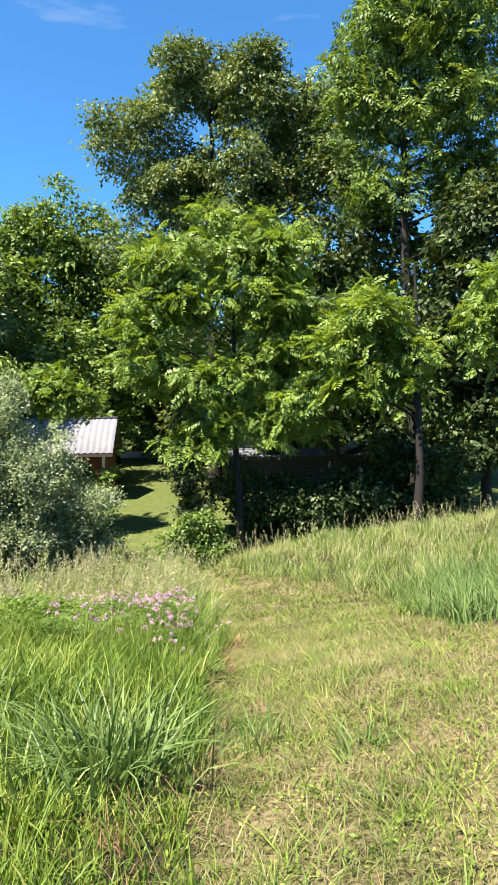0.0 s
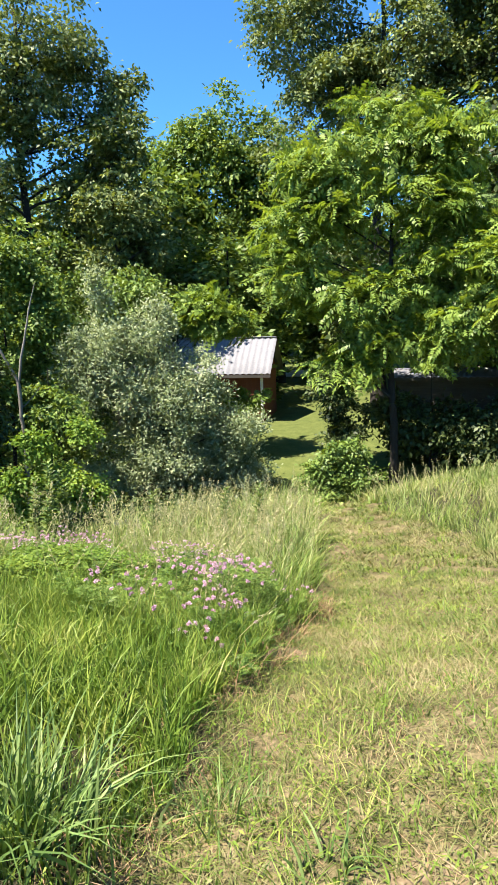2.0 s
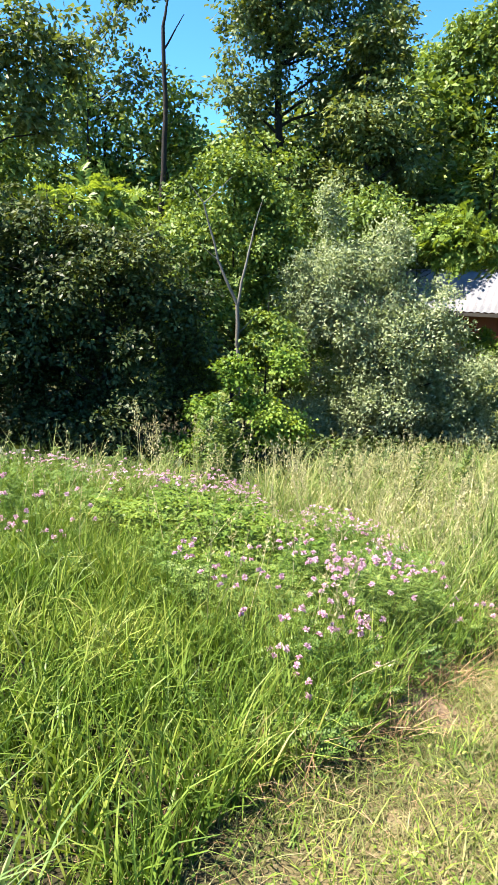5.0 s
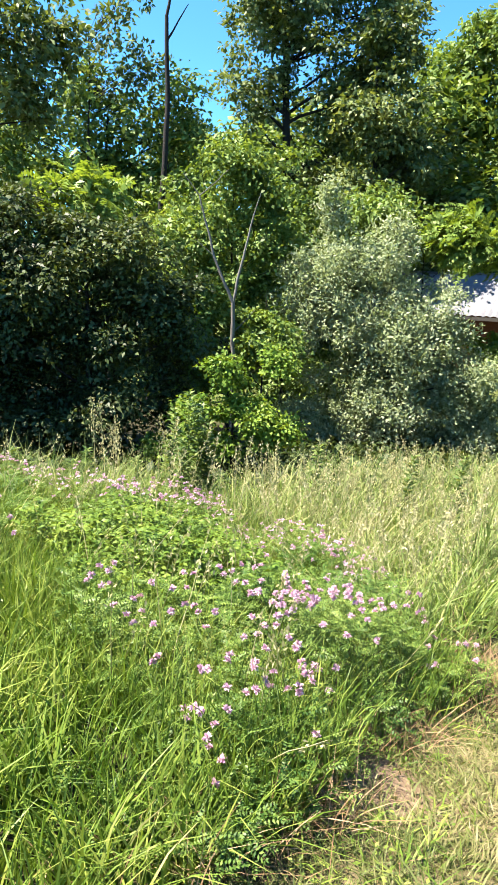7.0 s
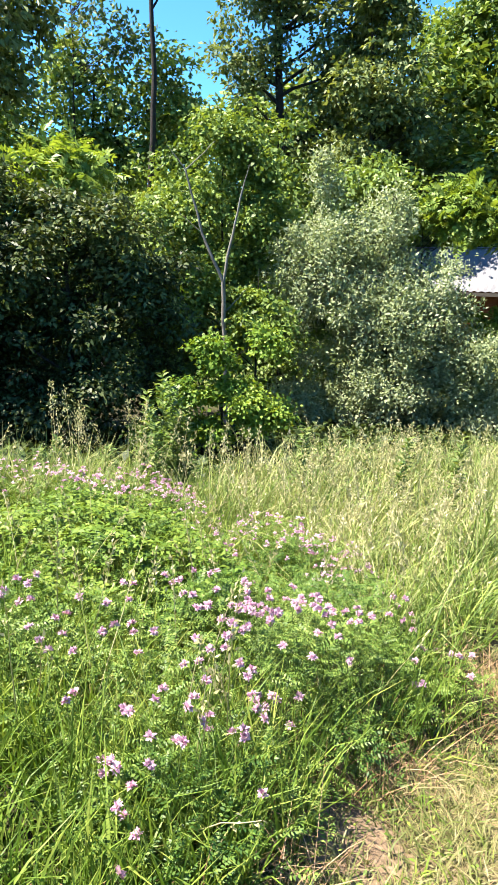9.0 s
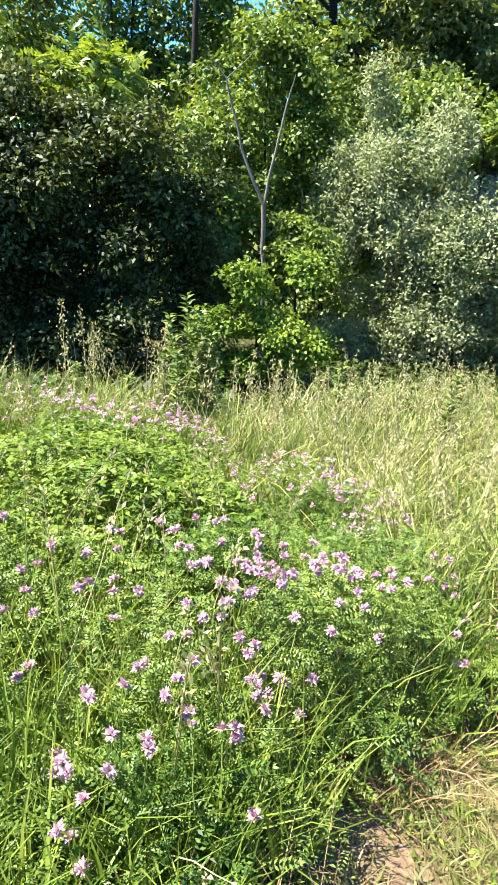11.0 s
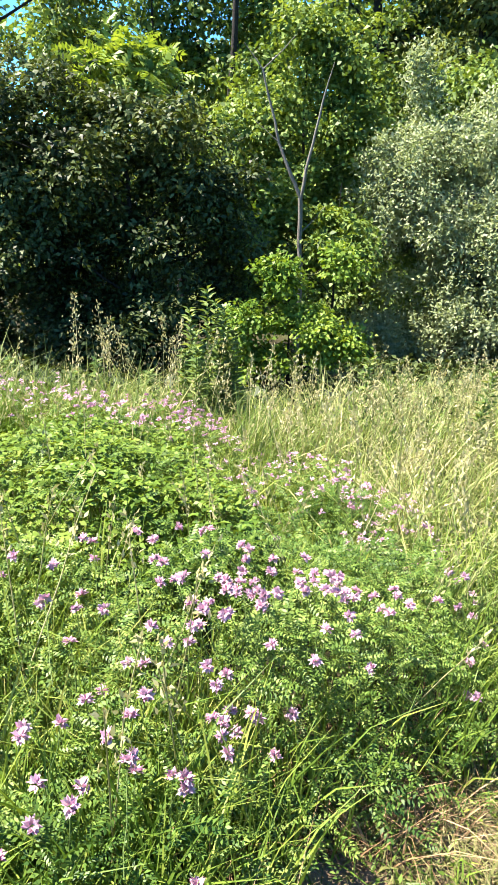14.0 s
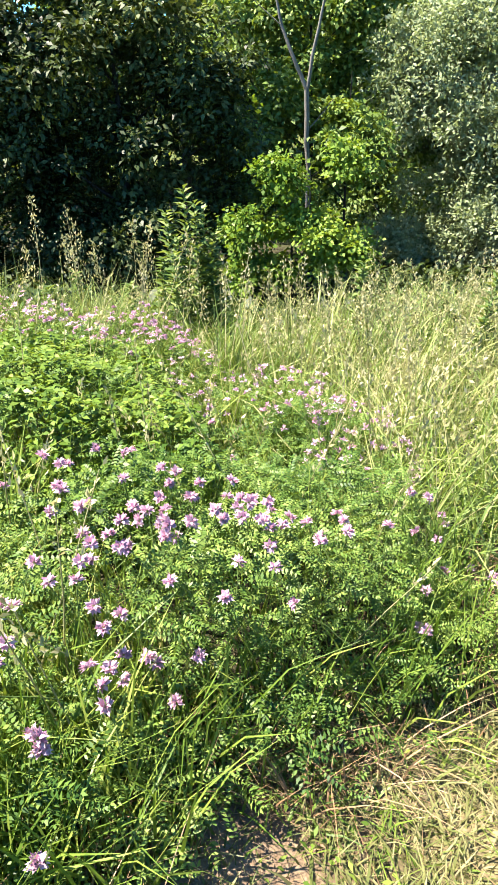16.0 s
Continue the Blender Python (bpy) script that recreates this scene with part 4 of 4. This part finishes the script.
grass("long_grass", "long fresh green meadow grass beside the path",
      [(15000, -3.4, -0.1, 1.4, 3.9, 0.09, 0.22, 0.009), (6000, -1.6, -0.1, 1.2, 2.7, 0.05, 0.15, 0.009), (15000, -3.4, -0.1, 3.6, 5.6, 0.17, 0.4, 0.012), (10000, -7, -2.6, 2.0, 5.8, 0.3, 0.5, 0.012)],
      in_left_grass, M_GRASS, tuft=0.09, lean=0.18, bend=0.35, segs=3)
grass("long_grass", "long green grass blades among the vetch",
      [(13000, -5.0, -0.2, 4.9, 8.0, 0.3, 0.56, 0.009), (4500, -2.4, -0.4, 4.6, 5.7, 0.22, 0.42, 0.010)], in_vetch, M_GRASS, tuft=0.07, lean=0.16, bend=0.3, segs=3)
grass("straw_grass", "tall straw-coloured meadow grass",
      [(4800, -5.5, -0.5, 6.4, 9.5, 0.4, 0.75, 0.013), (5500, -5.0, -0.7, 9.0, 13.5, 0.5, 0.85, 0.019), (2600, -6, -1.2, 13.0, 19.0, 0.5, 0.8, 0.03)],
      in_straw, M_STRAW, tuft=0.10, lean=0.25, bend=0.4, segs=3)
grass("long_grass", "green grass growing through the straw",
      [(8000, -6, -0.5, 6.4, 10, 0.3, 0.6, 0.011), (6000, -6.5, -0.7, 10, 15, 0.4, 0.7, 0.017), (3500, -8, -1.5, 14, 18.5, 0.4, 0.75, 0.024)], in_straw, M_GRASS, tuft=0.12, lean=0.35, bend=0.6, segs=3)
grass("bluish_grass", "lush bluish-green long grass beside the path",
      [(12000, 1.5, 5.5, 4.6, 9.3, 0.25, 0.55, 0.011)], in_right_green, M_BLUEGRASS, tuft=0.10, lean=0.25, bend=0.5, segs=4)
grass("straw_grass", "tall dry field grass on the upper side",
      [(5000, 3.2, 7, 2.5, 8, 0.3, 0.5, 0.009), (12000, -0.5, 8, 7.5, 14, 0.16, 0.42, 0.013), (10000, -2, 12, 14, 21, 0.25, 0.5, 0.022)],
      in_right, M_STRAW, tuft=0.10, lean=0.25, bend=0.35, segs=3)
grass("field_grass", "greener undergrowth in the upper field",
      [(9000, -0.5, 8, 7, 14, 0.12, 0.3, 0.012), (6000, -2, 12, 14, 21, 0.2, 0.36, 0.02)],
      in_right, M_GRASS, tuft=0.15, lean=0.3, bend=0.5, segs=3)


grass("mown_grass", "short mown grass around the start of the path",
      [(5000, -0.6, 4.6, -7.0, 1.4, 0.05, 0.12, 0.014)], on_path, M_MOWN, tuft=0.08, lean=0.7, bend=0.5, segs=2)
grass("long_grass", "long meadow grass behind the start of the path",
      [(4500, -7, -0.1, -7.0, 2.0, 0.15, 0.4, 0.016), (3500, 3.4, 9, -7.0, 3.5, 0.15, 0.4, 0.016)],
      lambda x, y: left_of_path(x, y) | (x > path_right(y)), M_GRASS, tuft=0.15, lean=0.3, bend=0.5, segs=2)


# small broad-leaved herbs in the mown turf
P = strew(5500, -0.6, 3.4, 1.4, 7.5, in_mown, 0.06, 14)
P[:, 2] += RNG.uniform(0.015, 0.06, len(P))
tagged(new("turf_herbs", mesh_of("turf_herbs", *leaf_arrays(P, RNG.normal(0, 1, (len(P), 3)) * np.array([1, 1, 0.3]), unit(np.array([0, 0, 1.0]) + RNG.normal(0, 0.35, (len(P), 3))), 0.024 * RNG.uniform(0.6, 1.4, len(P)), 0.012), M_GRASS)),
       "small broad leaves of clover and plantain in the mown turf", "herbs", kind="stuff")


def path_edge(x, y):
    return (x < path_left(y) + 0.12 + wob(x, y, 0.4)) & (x > path_left(y) - 0.32 + wob(x, y, 0.4)) & ~bare(x, y)


grass("dry_stalks", "dry brown dead stalks along the edge of the path",
      [(3800, -0.8, 0.15, 4.2, 7.5, 0.06, 0.26, 0.005), (2200, -0.8, 0.15, 1.6, 4.2, 0.05, 0.18, 0.005), (1500, -2, 0, 7.5, 12, 0.1, 0.3, 0.008)],
      path_edge, M_DRY, tuft=0.06, lean=0.6, bend=0.5, segs=3)
grass("dry_stalks", "flattened dry straw lying on the mown path",
      [(9000, -0.5, 3.6, 1.4, 6.5, 0.02, 0.06, 0.004)], on_path, M_DRY, lean=1.6, bend=0.2, segs=2)


# crown vetch: compound leaves on sprawling stems, in mounds
def canopy(x, y):
    """Height of the vetch above the ground."""
    h = np.full(np.shape(x), 0.2)
    for cx, cy, ax, ay, top in [(-2.3, 6.25, 1.0, 0.8, 0.44), (-0.95, 6.3, 0.58, 0.98, 0.48), (-3.3, 5.6, 0.9, 0.7, 0.38), (-1.55, 5.35, 0.7, 0.45, 0.36), (-3.3, 7.1, 1.2, 0.7, 0.42), (-1.7, 7.35, 0.7, 0.5, 0.42), (-4.3, 6.2, 0.9, 0.9, 0.4), (-0.62, 5.3, 0.3, 0.4, 0.32)]:
        q = 1 - ((x - cx) / ax) ** 2 - ((y - cy) / ay) ** 2
        h = np.maximum(h, top * np.clip(q * 1.7, 0, 1) ** 0.5)
    return h * (1 + 0.16 * np.sin(7 * x + 2 * y) * np.sin(6 * y - 3 * x + 1))


def vetch_leaves(n, x0, x1, y0, y1, keep, top, L, pairs, lw=0.165):
    P = strew(n, x0, x1, y0, y1, keep, 0.07, 16)
    m = len(P)
    P[:, 2] += top(P[:, 0], P[:, 1]) * np.where(RNG.random(m) < 0.7, RNG.uniform(0.72, 1.06, m), RNG.uniform(0.1, 0.8, m))
    a = RNG.uniform(0, 2 * np.pi, m)
    D = np.stack([np.cos(a), np.sin(a), RNG.uniform(-0.1, 0.8, m)], 1)
    N = unit(np.array([0, 0, 1.0]) + RNG.normal(0, 0.45, (m, 3)))
    return pinnate_arrays(P, D, N, L * RNG.uniform(0.7, 1.3, m), pairs, lw, 0.25)


tagged(new("vetch_foliage", mesh_of("vetch_foliage", *join([
    vetch_leaves(9500, -5.4, -0.2, 4.7, 8.0, in_vetch, canopy, 0.09, 7, 0.165),
    vetch_leaves(3000, -1.7, -0.3, 5.0, 7.5, in_vetch, canopy, 0.08, 7, 0.165),
    vetch_leaves(800, -0.8, 0.2, 4.4, 7.0, lambda x, y: left_of_path(x - 0.12, y), lambda x, y: 0.16 + 0 * x, 0.08, 6, 0.2)]), M_VETCH)),
    "dense green crown vetch foliage with small paired leaflets", "vetch", kind="stuff")


# broad-leaved herbs with three leaflets, matted over the top of the largest mound
def in_mat(x, y):
    return ((x + 2.3) / 1.05) ** 2 + ((y - 6.2) / 0.75) ** 2 < 1 + wob(x, y, 1.5)


P = strew(5200, -3.6, -1.1, 5.2, 7.2, in_mat, 0.05, 9)
P[:, 2] += canopy(P[:, 0], P[:, 1]) * RNG.uniform(0.8, 1.12, len(P))
arrs = []
for k in range(3):
    a = RNG.uniform(0, 6.28, len(P)) * 0.15 + 2.09 * k + P[:, 0] * 40
    D = np.stack([np.cos(a), np.sin(a), RNG.uniform(-0.3, 0.3, len(P))], 1)
    arrs.append(leaf_arrays(P, D, unit(np.array([0, 0, 1.0]) + RNG.normal(0, 0.4, (len(P), 3))), 0.042 * RNG.uniform(0.7, 1.3, len(P)), 0.022))
tagged(new("clover_foliage", mesh_of("clover_foliage", *join(arrs), M_CLOVER)), "bright green three-leaved herbs matted among the vetch", "herbs", kind="stuff")
# low broadleaf cover beyond the flowers; its dark colour stands in for the bank's shade
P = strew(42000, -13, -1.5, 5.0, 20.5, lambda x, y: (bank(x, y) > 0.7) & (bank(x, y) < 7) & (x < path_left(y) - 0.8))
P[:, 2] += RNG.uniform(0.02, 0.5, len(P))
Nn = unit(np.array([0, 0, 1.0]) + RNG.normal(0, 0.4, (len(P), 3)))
tagged(new("undergrowth", mesh_of("undergrowth", *leaf_arrays(P, RNG.normal(0, 1, (len(P), 3)), Nn, 0.17, 0.10), M_SHADED_LEAF)),
       "leafy undergrowth on the bank, coloured dark for the shade there", "undergrowth", kind="stuff")


# vetch flower heads
def umbel_arrays(n):
    a = RNG.uniform(0, 2 * np.pi, n)
    e = RNG.uniform(-0.15, 1.1, n)
    D = np.stack([np.cos(a) * np.cos(e), np.sin(a) * np.cos(e), np.sin(e)], 1)
    return leaf_arrays(D * 0.003, D, unit(np.array([0, 0, 1.0]) + RNG.normal(0, 0.4, (n, 3))), 0.0195 * RNG.uniform(0.75, 1.15, n), 0.0105)


M_STEM = leaf_mat("green_stem", [(0.1, (0.09, 0.15, 0.04)), (0.9, (0.16, 0.22, 0.07))], YG, 0.2)
flowers = []
for i in range(4):
    h = (0.16, 0.2, 0.24, 0.28)[i]
    fl = tagged(new("vetch_flower"), "pink and white crown vetch flower head on a thin stem", "flower", "vetch flowers in the patch")
    child("stem", mesh_of("stem", *tube_arrays(wander((0.02, 0.01, -h), (0, 0, 0), 5, 0.15), np.full(5, 0.0014), 4), M_STEM), fl)
    child("umbel", mesh_of("umbel", *umbel_arrays(28 + 3 * i), M_PETAL), fl, "pink pea-shaped florets")
    flowers.append(fl)
spots = strew(1000, -3.5, -0.3, 4.6, 7.4, lambda x, y: in_vetch(x, y - 0.12) & ~in_mat(x, y) & (np.sin(2.2 * x + 3 * y) + np.sin(4.1 * x - 2.7 * y + 2) > -0.45), 0.14, 7)[:270]
for i, p in enumerate(spots):
    h = float(canopy(p[0], p[1])) + RNG.uniform(0.03, 0.14)
    m = Matrix.Translation((p[0], p[1], p[2] + h)) @ Euler((RNG.normal(0, 0.35), RNG.normal(0, 0.35), RNG.uniform(0, 6.28))).to_matrix().to_4x4()
    if i < 4:
        flowers[i].matrix_basis = m
    else:
        copy_thing(flowers[i % 4], m)
# the far belt of bloom, past counting
arr = []
for p in strew(1700, -6, -1.0, 5.6, 8.2, lambda x, y: (y > vetch_end(x) - 0.75) & (y < vetch_end(x) + 0.15) & (bank(x, y) < 0.7)):
    V, F = umbel_arrays(9)
    arr.append((V * 1.1 + p + np.array([0, 0, canopy(p[0], p[1]) + RNG.uniform(-0.02, 0.1)]), F))
tagged(new("vetch_bloom", mesh_of("vetch_bloom", *join(arr), M_PETAL)), "belt of pink vetch bloom along the far edge", "flowers", kind="stuff")


# seeding grass stems
def panicle_arrays(base, h, lean, n=26, spread=0.05):
    base = np.array(base)
    tip = base + np.array([lean[0], lean[1], h])
    V, F = tube_arrays(wander(base, tip, 6, 0.03, 0.02), np.linspace(0.003, 0.0012, 6), 4)
    u = RNG.uniform(0.70, 1.02, n)
    Q = base + (tip - base) * u[:, None] + RNG.normal(0, spread, (n, 3)) * (1.08 - u)[:, None] * np.array([2.2, 2.2, 0.6])
    D = RNG.normal(0, 0.5, (n, 3)) + np.array([lean[0], lean[1], h]) / h
    return [(V, F), leaf_arrays(Q, D, RNG.normal(0, 1, (n, 3)), 0.028, 0.011)]


def seed_stems(label, n, box, keep, h0, h1, spread=0.05, grains=26):
    arrs = []
    for p in strew(n, *box, keep):
        arrs += panicle_arrays(p, RNG.uniform(h0, h1), RNG.normal(0.05, 0.2, 2), grains, spread)
    return tagged(new("seed_grass", mesh_of("seed_grass", *join(arrs), M_SEED)), label, "grass", kind="stuff")


seed_stems("tall seeding grass stems with pale feathery heads", 430, (-3.4, -0.6, 6.8, 12.5), in_straw, 0.5, 1.05, 0.04, 34)
seed_stems("few tall nodding seed stems at the bank edge", 11, (-4.5, -3.6, 6.9, 7.9), lambda x, y: bank(x, y) < 1.2, 0.8, 1.2, 0.06, 70)
seed_stems("seed stems standing along the field brow", 460, (-1, 9, 9, 18), in_right, 0.45, 0.85, 0.03, 22)
seed_stems("scattered thin seed stems over the vetch", 90, (-4, -0.5, 4.9, 7), in_vetch, 0.5, 0.8, 0.02, 14)


# leafy weeds standing above the grass
def weed(base, h, n=90, L=0.17):
    root = tagged(new("weed"), "upright leafy green weed at the meadow edge", "weed", "weeds at the meadow edge")
    root.location = (*base, float(ground(*base)) - 0.02)
    tip = np.array([RNG.normal(0, 0.06), RNG.normal(0, 0.06), h])
    child("stem", mesh_of("stem", *tube_arrays(wander((0, 0, 0), tip, 6, 0.03), np.linspace(0.006, 0.002, 6), 5), M_STEM), root)
    u = np.linspace(0.12, 1, n)
    a = np.arange(n) * 2.4
    D = np.stack([np.cos(a), np.sin(a), np.full(n, 0.55)], 1) + RNG.normal(0, 0.2, (n, 3))
    child("leaves", mesh_of("leaves", *leaf_arrays(tip * u[:, None], D, np.array([0, 0, 1.0]) + RNG.normal(0, 0.2, (n, 3)), L * (1.2 - 0.7 * u), 0.042), M_WEED), root)
    return root


for bx, by, h in [(-4.05, 8.4, 1.4), (-4.18, 8.3, 1.2), (-3.92, 8.45, 1.25), (-4.1, 8.55, 1.3), (-4.25, 8.5, 1.0), (-3.85, 8.3, 0.95), (-4.0, 8.2, 0.9), (-3.78, 8.5, 1.0), (-4.15, 8.15, 0.8), (-3.95, 8.62, 1.1), (-4.75, 8.2, 0.6), (-5.3, 8.0, 0.7), (-5.0, 7.6, 0.5), (-5.64, 7.24, 0.6), (-2.2, 9.9, 1.05), (-1.75, 10.3, 1.1), (-3.1, 9.4, 1.0)]:
    weed((bx, by), h)


# tufts
def tuft(base, n, r, h, w, mat, label):
    bx, by = base
    P = np.stack([RNG.normal(bx, 1.1 * r, n), RNG.normal(by, 1.1 * r, n), np.zeros(n)], 1)
    P[:, 2] = ground(P[:, 0], P[:, 1]) - 0.01
    out = np.arctan2(P[:, 1] - by, P[:, 0] - bx) + RNG.normal(0, 0.9, n)
    V, F = blade_arrays(P, h * RNG.uniform(0.4, 1.1, n), w * RNG.uniform(0.6, 1.4, n), (RNG.gamma(2, 0.1, n), out), RNG.gamma(2, 0.24, n), 4)
    return tagged(new("grass_tuft", mesh_of("grass_tuft", V, F, mat)), label, "grass tuft", kind="stuff")


tuft((-0.62, 2.95), 360, 0.15, 0.5, 0.015, M_BLUEGRASS, "tall dense tuft of bluish-green grass")
tuft((-0.95, 2.7), 160, 0.16, 0.36, 0.009, M_GRASS, "leaning tuft of long green grass")
tuft((0.05, 3.3), 90, 0.09, 0.22, 0.009, M_BLUEGRASS, "small broad-bladed tuft in the mown path")
tuft((0.55, 3.0), 40, 0.05, 0.2, 0.012, M_BLUEGRASS, "small broad-bladed tuft in the mown path")
tuft((-1.7, 3.3), 240, 0.2, 0.44, 0.013, M_BLUEGRASS, "bluish-green grass tuft in the long grass")
